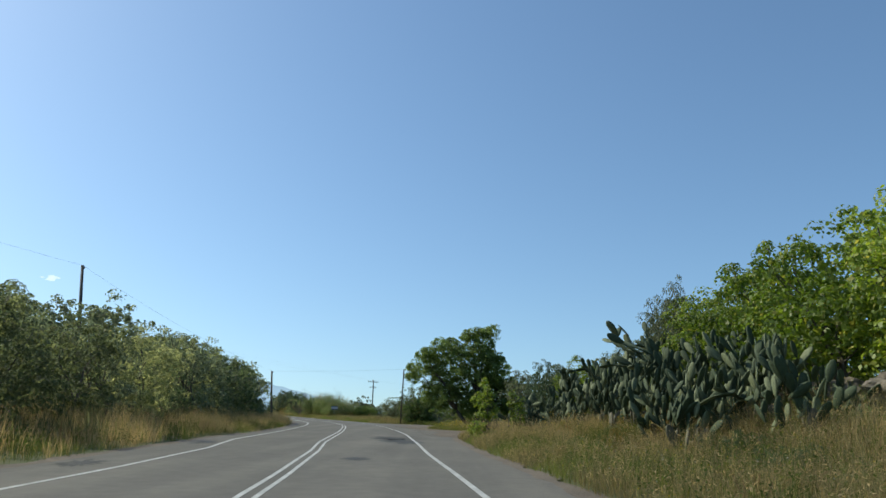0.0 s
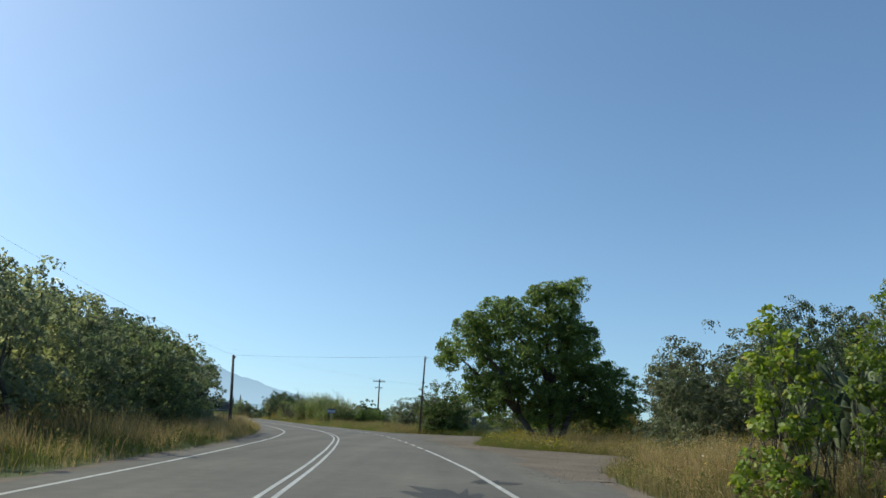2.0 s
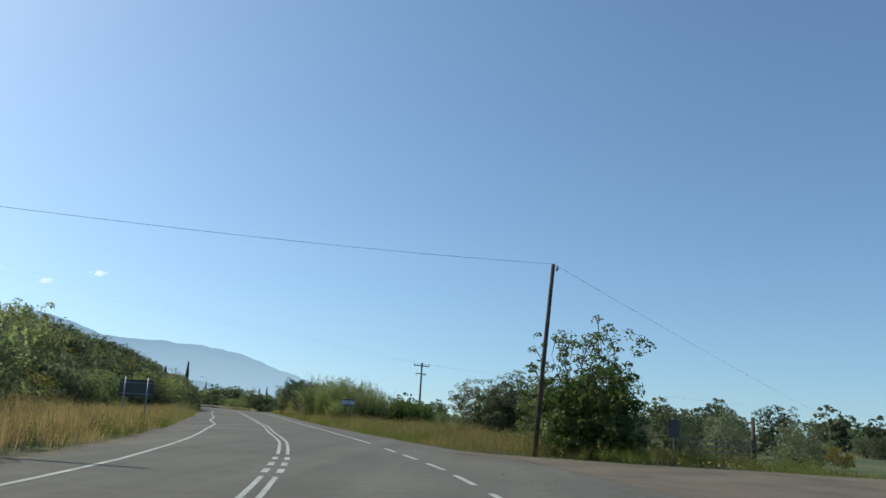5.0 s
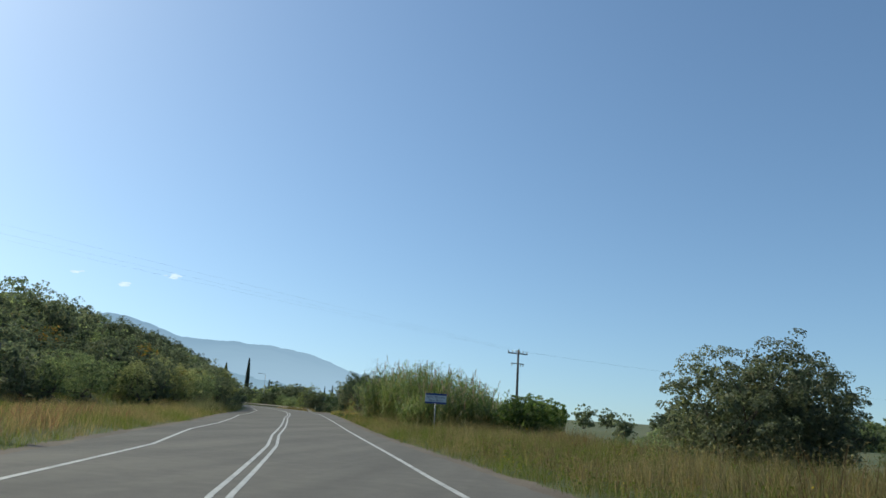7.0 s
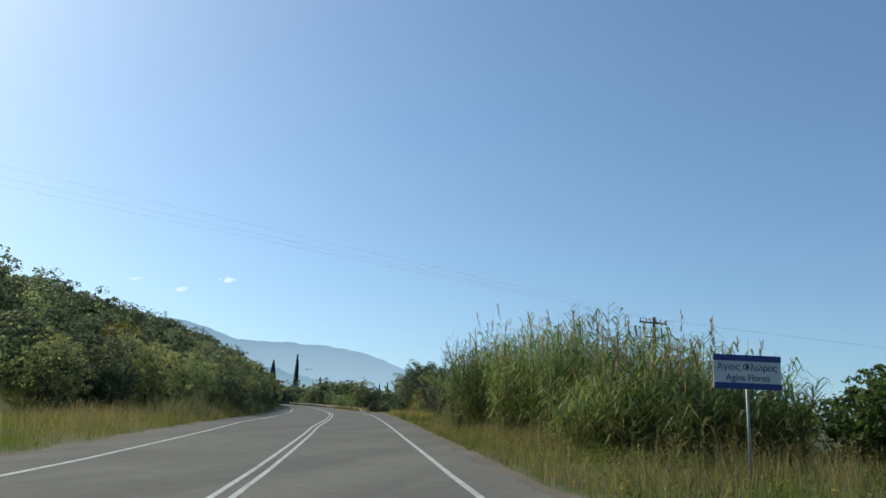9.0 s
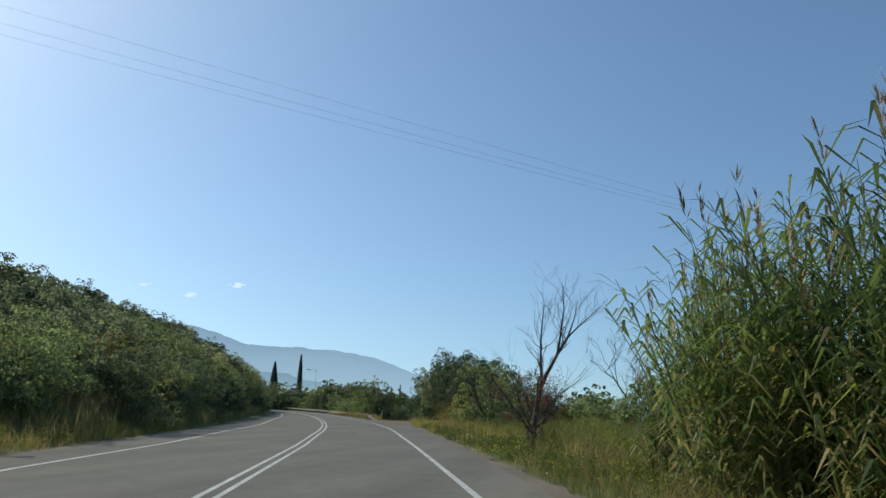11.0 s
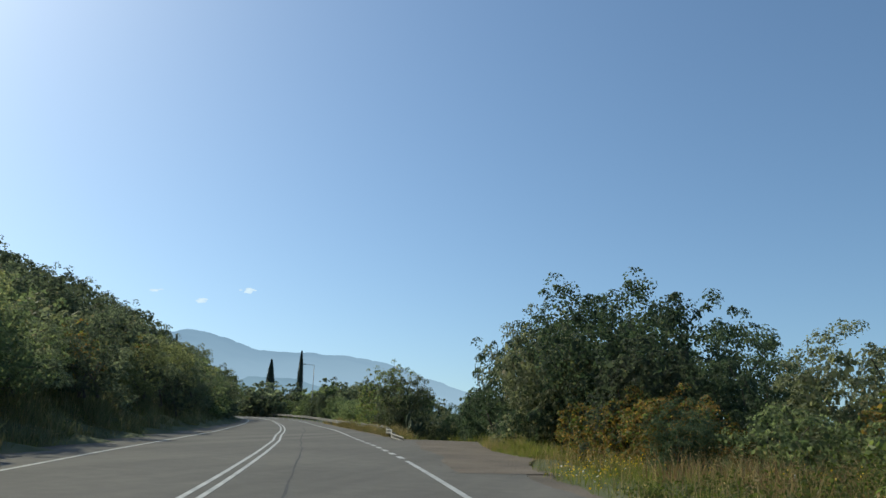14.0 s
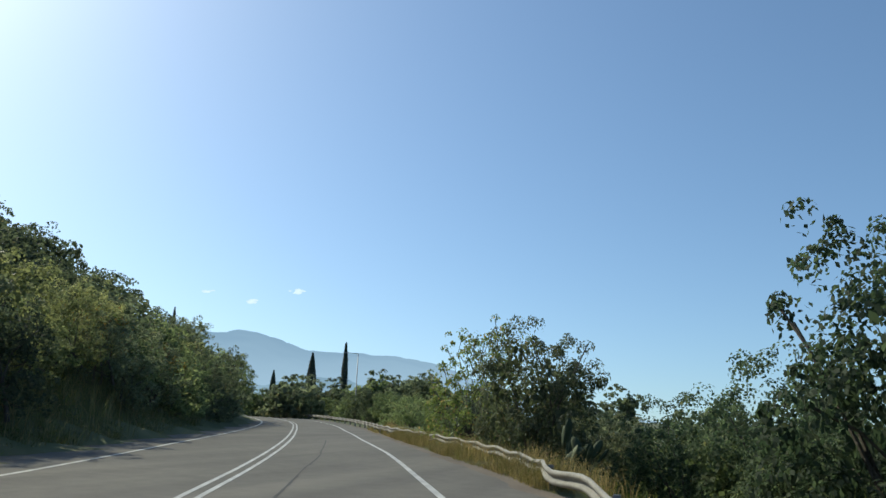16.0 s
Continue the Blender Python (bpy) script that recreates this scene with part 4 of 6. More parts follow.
for s_, l_, z_ in ((64, 21, 0.95), (70, 20, 0.95), (74, 22, 0.9), (79, 27, 0.9), (60, 25, 1.0)):
    plant("olive_tree", "olive_bush", s_, l_, z_ * 1.05, "grey-green olive tree in rough ground", "tree", "olive trees", stretch=1.35)
planted("tree", "airy_tree", 2.7, 76.0, 1.0, "airy young tree with drooping leafy twigs by the side turning", "tree")
plant("bush", "ochre_bush", 72, 16.5, 1.0, "turning ochre bush under the big tree", "bush")
plant("bush", "airy_tree", 85, 21.5, 1.05, "light airy young tree by the side turning", "tree")
plant("bush", "ochre_bush", 83, 19.5, 1.0, "turning ochre bush by the side turning", "bush")
plant("bush", "ochre_bush", 79, 20.5, 0.9, "turning ochre bush by the side turning", "bush")

for x_, y_, z_, k_ in ((8.4, 126, 0.81, "slope_a"), (12.4, 128, 0.85, "slope_a"), (17.5, 127, 0.85, "evergreen_c"), (5, 124, 0.59, "slope_a")):
    planted("tree", k_, x_, y_, z_, "round-topped brownish-green tree past the side turning", "tree", "trees past the turning", 1.05)

# by the pole and along the field
plant("bush", "airy_tree", 92.3, 9.9, 1.12, "leafy bush grown round the wooden pole", "bush")
plant("bush", "oak_bush", 91.6, 10.2, 0.98, "broad-leaved bush grown round the wooden pole", "bush")
plant("bush", "evergreen_a", 95, 12.5, 0.75, "dark bush beside the wooden pole", "bush")
for s_, l_, z_, k_ in ((97, 11.5, 0.9, "low_bush"), (101, 13, 0.95, "olive_bush"), (105, 15.5, 0.9, "olive_bush"), (111.4, 12.0, 0.88, "leafy_olive"), (112.4, 14.2, 1.05, "leafy_olive"), (114.4, 16.2, 0.95, "leafy_olive"),
                       (106.5, 17.5, 0.95, "olive_bush"), (118, 16, 0.34, "leafy_ochre"), (122, 13, 0.3, "low_bush"), (114, 11.5, 0.45, "low_bush"), (117, 12.5, 0.5, "low_bush")):
    plant("bush", k_, s_, l_, z_, "grey-green bush in the rough field", "bush", "bushes in the field")
for s_, l_, z_, k_ in ((131, 11.2, 0.8, "oak_bush"), (132.5, 13, 0.8, "oak_bush"), (133.6, 9.8, 0.5, "leafy_ochre")):
    plant("bush", k_, s_, l_, z_ * 0.92, "fig-like bush with some reddened leaves beside the reeds", "bush", "bushes by the reeds")

for s_, l_, z_ in ((100, 22, 0.55), (103, 24, 0.6), (106, 25.5, 0.5), (110, 27, 0.6), (98, 24.5, 0.5), (112, 31, 0.65), (104, 30, 0.55)):
    plant("tree", "evergreen_a", s_, l_, z_, "dark round tree standing in the rough field", "tree", "trees in the field")
fb = random.Random(77)
for i in range(26):
    s_, l_ = fb.uniform(84, 132), fb.uniform(26, 72)
    plant("bush", fb.choice(("olive_bush", "low_bush", "low_bush", "ochre_bush")), s_, l_, fb.uniform(0.35, 0.65), "scattered bush in the rough field", "bush", "bushes in the field")

for x_, y_, z_ in ((3.0, 178, 0.95), (6.6, 178, 0.92), (13, 182, 0.7), (16, 178, 0.6), (-2.5, 184, 0.6)):
    plant("tree", "far_tree_a", 0, 0, z_, "dark round tree far out in the field", "tree", "distant trees", at=(x_, y_, -0.6))

# along the second stretch
for s_, l_, z_, k_ in ((169, 11.5, 0.4, "low_bush"), (173, 11.5, 0.4, "leafy_ochre"), (177, 11.5, 0.45, "low_bush"), (181, 10.4, 0.55, "ochre_bush"), (183, 11.0, 0.7, "ochre_bush"), (172, 14, 0.45, "low_bush"),
                       (178, 15, 0.5, "low_bush"), (194, 11.0, 0.6, "low_bush"), (179.7, 7.2, 0.26, "leafy_b"),
                       (199, 9.6, 0.6, "ochre_bush"), (187, 10.5, 0.32, "pale_tree")):
    plant("bush", k_, s_, l_, z_, "tangled weedy bush in the verge", "bush", "bushes in the verge")
for s_, l_, z_, k_ in ((171, 11, 0.5, "low_bush"), (174, 12.5, 0.5, "low_bush"), (177.5, 12, 0.42, "low_bush"), (183, 11.2, 0.55, "ochre_bush"), (186, 12, 0.6, "ochre_bush"), (189, 11.6, 0.75, "leafy_ochre"),
                       (192, 11.2, 0.75, "leafy_ochre"), (195, 12.4, 0.85, "ochre_bush"), (180.5, 13, 0.7, "low_bush"), (185, 15, 0.85, "low_bush"), (190, 15, 0.9, "low_bush"), (168, 13.5, 0.7, "ochre_bush"), (163, 12.5, 0.6, "low_bush"),
                       (160.5, 11.8, 0.5, "leafy_b"), (163.8, 12.2, 0.62, "leafy_b"), (167.2, 13, 0.66, "leafy_b"), (170.6, 14, 0.6, "leafy_a"), (176, 16, 0.9, "low_bush"), (171, 17, 0.9, "low_bush"), (166, 17, 0.85, "low_bush")):
    plant("bush", k_, s_, l_, z_, "rust-and-olive scrub bush at the field's edge", "bush", "scrub at the field's edge")
planted("tree", "airy_tree", -35.2, 184.4, 0.88, "airy small tree with sunlit yellow-green leaves in the verge", "tree", "", 1.08)
planted("tree", "leafy_olive", -43.0, 206.2, 0.95, "dark slender tree at the end of the verge", "tree", "", 1.6)
planted("tree", "slope_a", -39.5, 198.6, 0.72, "small dark tree in the verge scrub", "tree", "", 1.15)
for x_, y_, z_, k_ in ((-29.5, 180.5, 0.95, "low_bush"), (-27.2, 178.8, 1.0, "low_bush"), (-24.5, 178.4, 1.05, "slope_b"), (-22.4, 177.3, 1.1, "low_bush"), (-19.8, 177.2, 0.62, "slope_a"), (-17.2, 176, 0.7, "leafy_olive"), (-14.6, 175.2, 0.75, "slope_a"), (-11.6, 174, 0.7, "slope_b"),
                       (-22.8, 181.5, 0.7, "slope_a"), (-18.6, 181, 0.8, "slope_a"), (-13.5, 179.5, 0.85, "slope_a")):
    planted("bush", k_, x_, y_, z_ * (0.8 if k_ == "slope_b" else 1.15 if k_ == "low_bush" else 1.0), "dense green scrub bush on the low bank behind the verge", "bush", "scrub on the low bank")
for s_, l_, z_, k_ in ((208.3, 10.4, 1.42, "leafy_a"), (205, 11.8, 1.36, "leafy_a"), (211.5, 12.4, 1.5, "leafy_a"), (201, 11.8, 0.85, "leafy_b"), (198, 13.2, 0.95, "leafy_olive"), (207, 15.5, 1.4, "leafy_b")):
    plant("tree", k_, s_, l_, z_, "dark leafy tree beside the gravel pull-off", "tree", "trees by the pull-off", stretch=1.13)
for s_, l_, z_, k_ in ((199.5, 8.7, 0.85, "leafy_ochre"), (206.2, 9.0, 0.7, "leafy_ochre"), (196.5, 10, 0.85, "low_bush"), (201.8, 8.8, 0.88, "leafy_ochre"), (204.0, 9.0, 0.9, "leafy_ochre"), (198, 8.2, 0.4, "leafy_b"), (206.5, 10.6, 0.5, "low_bush"), (211, 10.8, 0.5, "low_bush"), (208.5, 9.8, 0.4, "leafy_ochre")):
    plant("bush", k_, s_, l_, z_, "rust-and-olive scrub bush beside the gravel pull-off", "bush", "scrub by the pull-off")
for s_, l_, z_, k_ in ((222.5, 8.6, 0.62, "leafy_b"), (225.5, 9.6, 0.78, "slope_b"), (228.5, 8.8, 0.82, "leafy_b"), (231.5, 10.5, 0.92, "slope_b"), (235.5, 9.5, 0.78, "slope_a"), (226, 13.5, 0.9, "slope_a"), (231, 15, 0.95, "slope_b"),
                       (237, 14.5, 1.1, "slope_a"), (240, 18, 0.85, "slope_b"), (244, 22, 0.9, "slope_a"), (250, 20, 0.85, "slope_b"), (246, 28, 0.95, "slope_a"), (238, 24, 0.9, "slope_b"), (243, 11, 0.72, "slope_b"), (250, 10, 0.72, "slope_a")):
    plant("bush", k_, s_, l_, z_, "green bush below the road embankment", "bush", "bushes below the embankment")
plant("tree", "leafy_b", 0, 0, 1.08, "dark leafy tree beside the gravel pull-off", "tree", "trees by the pull-off", at=(-47.4, 220.6, float(ground_z(-47.4, 220.6)[0]) - 0.1), stretch=1.1)
plant("weed_tuft", "low_bush", 173.4, 3.75, 0.2, "dark leafy weed tuft at the asphalt edge", "weed")
plant("olive_tree", "leafy_olive", 230, 5.0, 0.85, "leaning olive tree behind the guard rail", "tree", stretch=1.3)
plant("olive_tree", "leafy_olive", 232, 7.4, 0.75, "bushy olive tree behind the guard rail", "tree")
plant("tree", "airy_tree", 238, 4.4, 0.95, "pale airy tree behind the guard rail", "tree", stretch=1.2)
plant("tree", "evergreen_a", 243, 5.6, 0.7, "dark bush behind the guard rail", "bush")
for s_, l_, z_, k_ in ((220.5, 10.4, 1.45, "leafy_a"), (216.5, 10.8, 1.3, "leafy_a"), (212.8, 11.6, 1.3, "leafy_b"), (221, 15, 1.5, "leafy_a"), (218.2, 12.8, 1.3, "leafy_a")):
    plant("tree", k_, s_, l_, z_, "tall dark green tree below the embankment", "tree", "trees below the embankment", stretch=1.28)


# ---------- cypresses ----------
def cypress_build(seed, tall, radius, count):
    def build():
        rng = np.random.default_rng(seed)
        u = rng.random(count) ** 0.85
        r = radius * np.minimum(1, (u * 6) ** 0.6) * (1 - u ** 2.2) ** 0.75 * rng.uniform(0.7, 1.08, count)
        a = rng.uniform(0, 6.283, count)
        at = np.stack([r * np.cos(a), r * np.sin(a), 0.6 + u * (tall - 0.6)], 1)
        facing = unit(np.stack([np.cos(a), np.sin(a), np.full(count, 0.35)], 1) + rng.normal(size=(count, 3)) * 0.35)
        v, f = [], []
        tube(v, f, [(0, 0, -0.2), (0, 0, tall * 0.5), (0, 0, tall * 0.95)], [0.22, 0.14, 0.03], 7)
        return (quick_mesh(f"cypress_{seed}", leaf_quads(rng, at, facing, 0.55, 0.25, 0.05), 4, L_CYPRESS), mesh_of(f"cypress_trunk_{seed}", v, f, BARK))
    return build


KINDS["cypress_slim"] = cypress_build(41, 17.0, 0.95, 3200)
KINDS["cypress_broad"] = cypress_build(42, 15.0, 1.5, 3600)
CY = "slim dark cypress rising over the trees"
for k_, x_, y_, z_ in (("cypress_slim", -125.1, 361.6, 1.0), ("cypress_broad", -137.0, 367.9, 1.0), ("cypress_broad", -150, 372, 0.72), ("cypress_slim", -131, 400, 0.62), ("cypress_slim", -112, 420, 0.55),
                       ("cypress_slim", -109, 422, 0.6), ("cypress_slim", -97.5, 262, 0.3)):
    plant("cypress_tree", k_, 0, 0, z_, CY, "cypress", "cypresses", at=(x_, y_, float(ground_z(x_, y_)[0]) - 0.1 if x_ > -100 else 0.0))

# far belts of trees
FAR = "distant tree in a belt behind the fields"
fr = random.Random(9)
for i in range(46):
    y_ = 285 + fr.uniform(0, 70)
    x_ = -66 - (y_ - 285) * 0.55 - fr.uniform(-12, 44)
    if -98 < x_ < -84 and y_ < 300:
        x_ -= 12
    plant("tree", fr.choice(("far_tree_a", "far_tree_b", "far_tree_a")), 0, 0, fr.uniform(0.9, 1.35), FAR, "tree", "distant trees", at=(x_, y_, -0.3))
for i in range(64):
    a_ = radians(18 + 15.5 * (i + fr.uniform(0, 1)) / 64)
    d_ = fr.choice((96, 108, 122, 138)) + fr.uniform(-5, 5)
    x_, y_ = -50 - math.sin(a_) * d_, 200 + math.cos(a_) * d_
    kind_, size_ = fr.choice(("far_tree_a", "far_tree_a", "far_tree_b", "slope_a")), fr.uniform(1.0, 1.5)
    if float(road_sl(x_, y_)[1][0]) > 8:
        plant("tree", kind_, 0, 0, size_, "round dark tree in the wood beyond the bend", "tree", "wood beyond the bend", at=(x_, y_, -0.3))
for s_, l_, z_, k_ in ((262, 6.5, 0.75, "low_bush"), (266, 5.0, 1.0, "low_bush"), (272, 6, 0.62, "slope_b"), (277, 4.6, 0.6, "slope_b"), (283, 6.5, 0.7, "slope_b"), (288, 5.0, 0.65, "slope_a"), (294, 6.5, 0.7, "slope_b"), (300, 6, 0.75, "slope_a"), (268, 9.5, 0.75, "slope_a"),
                       (258, 9, 0.6, "slope_b"), (306, 6.5, 0.8, "slope_b"), (314, 7.5, 0.85, "slope_a"), (322, 7, 0.85, "slope_b")):
    plant("bush", k_, s_, l_, z_, "round green bush beyond the guard rail at the bend", "bush", "bushes at the bend", dz=0.9)
for i in range(40):
    a_ = radians(fr.uniform(-30, 12))
    d_ = fr.uniform(210, 330)
    x_, y_ = -14 - math.sin(a_) * d_, 60 + math.cos(a_) * d_
    kind_, size_ = fr.choice(("far_tree_a", "far_tree_b", "far_tree_a")), fr.uniform(1.2, 1.9)
    if x_ < -60 or y_ > 305:
        plant("tree", kind_, 0, 0, size_, FAR, "tree", "distant trees", at=(x_, y_, -0.9))
for i in range(70):
    a_ = radians(fr.uniform(-66, -18))
    d_ = fr.uniform(100, 240)
    x_, y_ = -15 - math.sin(a_) * d_, 90 + math.cos(a_) * d_
    size_ = fr.uniform(0.9, 1.4)
    if float(road_sl(x_, y_)[1][0]) > 62:
        plant("tree", fr.choice(("far_tree_a", "far_tree_b", "far_tree_a")), 0, 0, size_, FAR, "tree", "distant trees", at=(x_, y_, -0.8))



# ---------- prickly pear hedge ----------
def pad_mesh(name, seed, material):
    rng = random.Random(seed)
    bm = bmesh.new()
    bmesh.ops.create_uvsphere(bm, u_segments=10, v_segments=7, radius=1)
    for v in bm.verts:
        t = (v.co.z + 1) / 2
        wide = 0.72 + 0.34 * t - 0.12 * t ** 6
        v.co = Vector((v.co.x * wide * (1 + rng.uniform(-.03, .03)), v.co.y * 0.17, t * 2.0 - 0.02))
    for f in bm.faces:
        f.smooth = True
    me = bpy.data.meshes.new(name)
    bm.to_mesh(me)
    bm.free()
    me.materials.append(material)
    return me


# One pad mesh has the lit skin colour, three the shaded one.
PADS = [pad_mesh("pad_a", 1, PAD_LIT)] + [pad_mesh(f"pad_{c}", i + 2, PAD_SHADED) for i, c in enumerate("bcd")]
OLD_PAD = pad_mesh("pad_old", 4, PAD_OLD)


def cactus(place, tall, wide, count, seed, label):
    """A prickly pear: pads growing on pads, each an object of its own."""
    rng = random.Random(seed)
    plant_ = empty("prickly_pear_cactus", place, 0, label, "cactus", "prickly pear hedge")
    tips, made = [], 0
    while made < count:
        if rng.random() < 0.62:
            a, d = rng.uniform(0, 6.283), math.sqrt(rng.random())
            z = tall * math.sqrt(max(0.04, 1 - d * d * 0.8)) * rng.uniform(0.0, 0.97) ** 0.7
            size, level = rng.uniform(0.19, 0.27), 20
            m = Matrix.Translation((wide * 1.35 * d * math.cos(a), wide * 1.35 * d * math.sin(a), max(0.0, z - size))) @ Euler((rng.gauss(0, .3), rng.gauss(0, .4), rng.uniform(0, 6.28))).to_matrix().to_4x4()
        elif not tips or rng.random() < 0.2:
            foot = Matrix.Translation((rng.uniform(-wide, wide), rng.uniform(-wide, wide), -0.08)) @ Euler((rng.gauss(0, .25), rng.gauss(0, .25), rng.uniform(0, 6.28))).to_matrix().to_4x4()
            level, m, size = 0, foot, rng.uniform(0.25, 0.32)
        else:
            i = max(rng.randrange(len(tips)), rng.randrange(len(tips)), key=lambda k: tips[k][1].translation.z)
            level, parent_m, psize = tips[i]
            if rng.random() < 0.45:
                tips.pop(i)
            side = rng.choice((-1, 1)) * rng.uniform(0, 0.85)
            m = parent_m @ Matrix.Translation((side * psize * 0.75, 0, psize * (1.95 - abs(side) * 0.55))) @ Euler((rng.gauss(0, .26), side * 0.5 + rng.gauss(0, .12) - parent_m.to_euler().y * 0.35, rng.gauss(0, .8))).to_matrix().to_4x4()
            size = max(0.16, min(0.28, psize * rng.uniform(0.86, 1.08)))
            if m.translation.z + size > tall or m.translation.z < 0.1:
                continue
            level += 1
        pad = put("pad", OLD_PAD if level == 0 else rng.choice(PADS), plant_, m @ Matrix.Diagonal((size * 0.5, size * 0.8, size * 1.12, 1)))
        made += 1
        if level < 13:
            tips.append((level, m, size))
    return plant_


CL = "tangled prickly pear cactus with grey-green pads in tall weeds"
for i, (x_, y_, t_, w_, c_) in enumerate(((8.6, 17.5, 2.0, 0.8, 60), (9.0, 20.3, 2.6, 1.0, 120), (8.7, 22.8, 3.2, 1.0, 150), (7.3, 20.6, 2.5, 0.9, 130), (7.4, 22.9, 2.8, 0.9, 140), (8.4, 25.2, 3.4, 1.1, 190), (8.1, 27.6, 3.3, 1.1, 185), (7.8, 30, 3.1, 1.1, 180),
                                          (7.5, 32.4, 3.1, 1.1, 180), (7.2, 34.8, 3.1, 1.1, 175), (6.6, 37, 3.0, 1.0, 150), (5.4, 38.4, 2.3, 0.9, 100), (4.4, 39.6, 1.9, 0.8, 70), (5.4, 41.5, 2.1, 0.9, 70))):
    cactus((x_, y_, float(ground_z(x_, y_)[0])), t_ * 0.94, w_, int(c_ * 1.05), 50 + i, CL)
cactus(spot(226.3, 4.9), 1.5, 0.45, 24, 70, "small prickly pear cactus behind the guard rail")


# ---------- rocks in the bank ----------
def rock(place, size, seed):
    rng = random.Random(seed)
    bm = bmesh.new()
    bmesh.ops.create_icosphere(bm, subdivisions=4, radius=1)
    sh = Vector((rng.uniform(-9, 9), rng.uniform(-9, 9), seed))
    for v in bm.verts:
        n = noise.noise(v.co * 1.3 + sh) * 0.5 + noise.noise(v.co * 3.1 + sh) * 0.28 + noise.noise(v.co * 7 + sh) * 0.1
        v.co = v.co * (1 + n)
        v.co.z *= 0.7
    me = bpy.data.meshes.new("rock")
    bm.to_mesh(me)
    bm.free()
    me.materials.append(ROCK)
    ob = put("rock", me, None, Matrix.LocRotScale(place, Euler((0, 0, rng.uniform(0, 6))), (size, size, size)))
    tagged(ob, "weathered grey-brown rock in the earth bank", "rock", "rocks in the bank")


for i, (s_, l_, z_) in enumerate(((21.5, 12.6, 0.7), (23.5, 13.2, 0.9), (19, 12.9, 0.8), (25.6, 13.2, 0.6), (16.5, 12.6, 0.9))):
    rock(spot(s_, l_, 0.0), z_ * 0.72, i + 1)


# ---------- reeds ----------
def reed_clump(place, seed, stems, wide, tall, label):
    """Giant reeds: canes with long drooping leaves and feathery plumes."""
    rng = np.random.default_rng(seed)
    v, f, leaves, plumes, dry = [], [], [], [], []
    for i in range(stems):
        a, d = rng.uniform(0, 6.283), wide * math.sqrt(rng.random())
        foot = np.array([d * math.cos(a), d * math.sin(a), -0.1])
        h = tall * rng.uniform(0.6, 1.0) * (1 - 0.25 * (d / wide) ** 2)
        lean = np.array([math.cos(a), math.sin(a), 0]) * rng.uniform(0, 0.42) * h * (d / wide) ** 1.5 + rng.normal(0, 0.12, 3) * (1, 1, 0)
        cane = [foot + lean * u ** 1.6 + (0, 0, h * u) for u in (0, 0.35, 0.7, 1.0)]
        tube(v, f, cane, [0.013, 0.012, 0.009, 0.004], 4)
        count = 30
        for k in range(count):
            u = 0.12 + 0.86 * (k + rng.random()) / count
            p = foot + lean * u ** 1.6 + (0, 0, h * u)
            b = rng.uniform(0, 6.283)
            out = np.array([math.cos(b), math.sin(b), 0])
            le = rng.uniform(0.4, 0.75) * (1.15 - 0.5 * abs(u - 0.5))
            wi = rng.uniform(0.013, 0.025)
            sd = np.array([-out[1], out[0], 0]) * wi
            rise = rng.uniform(0.35, 0.9)
            m1 = p + out * le * 0.5 + (0, 0, le * rise * 0.55)
            tp = p + out * le * rng.uniform(0.8, 1.0) + (0, 0, le * rise * rng.uniform(-0.2, 0.7))
            (dry if u < 0.55 and rng.random() < 0.4 else leaves).extend([p - sd * 0.4, p + sd * 0.4, m1 + sd, m1 - sd, m1 - sd, m1 + sd, tp + sd * 0.08, tp - sd * 0.08])
        if rng.random() < 0.22:
            p = cane[-1]
            for k in range(16):
                b, u = rng.uniform(0, 6.283), rng.random()
                c = p + (lean * 0.12) * u + (0, 0, 0.5 * u)
                o = np.array([math.cos(b), math.sin(b), 2.2]) * 0.06
                w = np.array([-math.sin(b), math.cos(b), 0]) * 0.013
                plumes += [c, c + o * 0.5 + w, c + o * 1.3, c + o * 0.5 - w]
    ob = empty("reed_clump", place, 0, label, "reeds", "reed thicket")
    tagged(put("reed_growth", mesh_of("reed_growth", v, f, L_REED), ob), kind="stuff")
    tagged(put("leaves", quick_mesh("reed_leaves", leaves, 4, L_REED), ob), kind="stuff")
    tagged(put("dry_leaves", quick_mesh("dry_reed_leaves", dry, 4, L_REED_DRY), ob, None, "dry straw-coloured lower leaves"), kind="stuff")
    if plumes:
        tagged(put("seed_head_growth", quick_mesh("reed_plumes", plumes, 4, L_PLUME), ob, None, "dry feathery plumes"), kind="stuff")


RL = "tall giant reeds with long drooping leaves and dry plumes"
for i, (s_, l_, w_, t_, n_) in enumerate(((133.5, 8.2, 2.0, 2.8, 120), (136.5, 8.6, 2.2, 3.7, 150), (139.5, 7.6, 2.2, 4.8, 160), (142.5, 9.4, 2.3, 4.2, 150), (143.5, 6.6, 1.9, 4.9, 140), (147, 8.0, 2.2, 5.0, 160),
                                          (148.5, 6.0, 1.6, 4.7, 130), (151.3, 5.9, 1.8, 4.5, 190), (153.6, 6.2, 1.3, 3.9, 110), (156, 6.4, 1.1, 2.2, 70), (139, 12.0, 2.0, 2.3, 90), (146, 12.4, 2.2, 2.8, 110), (151, 9.5, 2.0, 4.0, 120), (135.6, 6.4, 1.4, 2.4, 90))):
    reed_clump(spot(s_, l_), 80 + i, n_, w_, t_, RL)


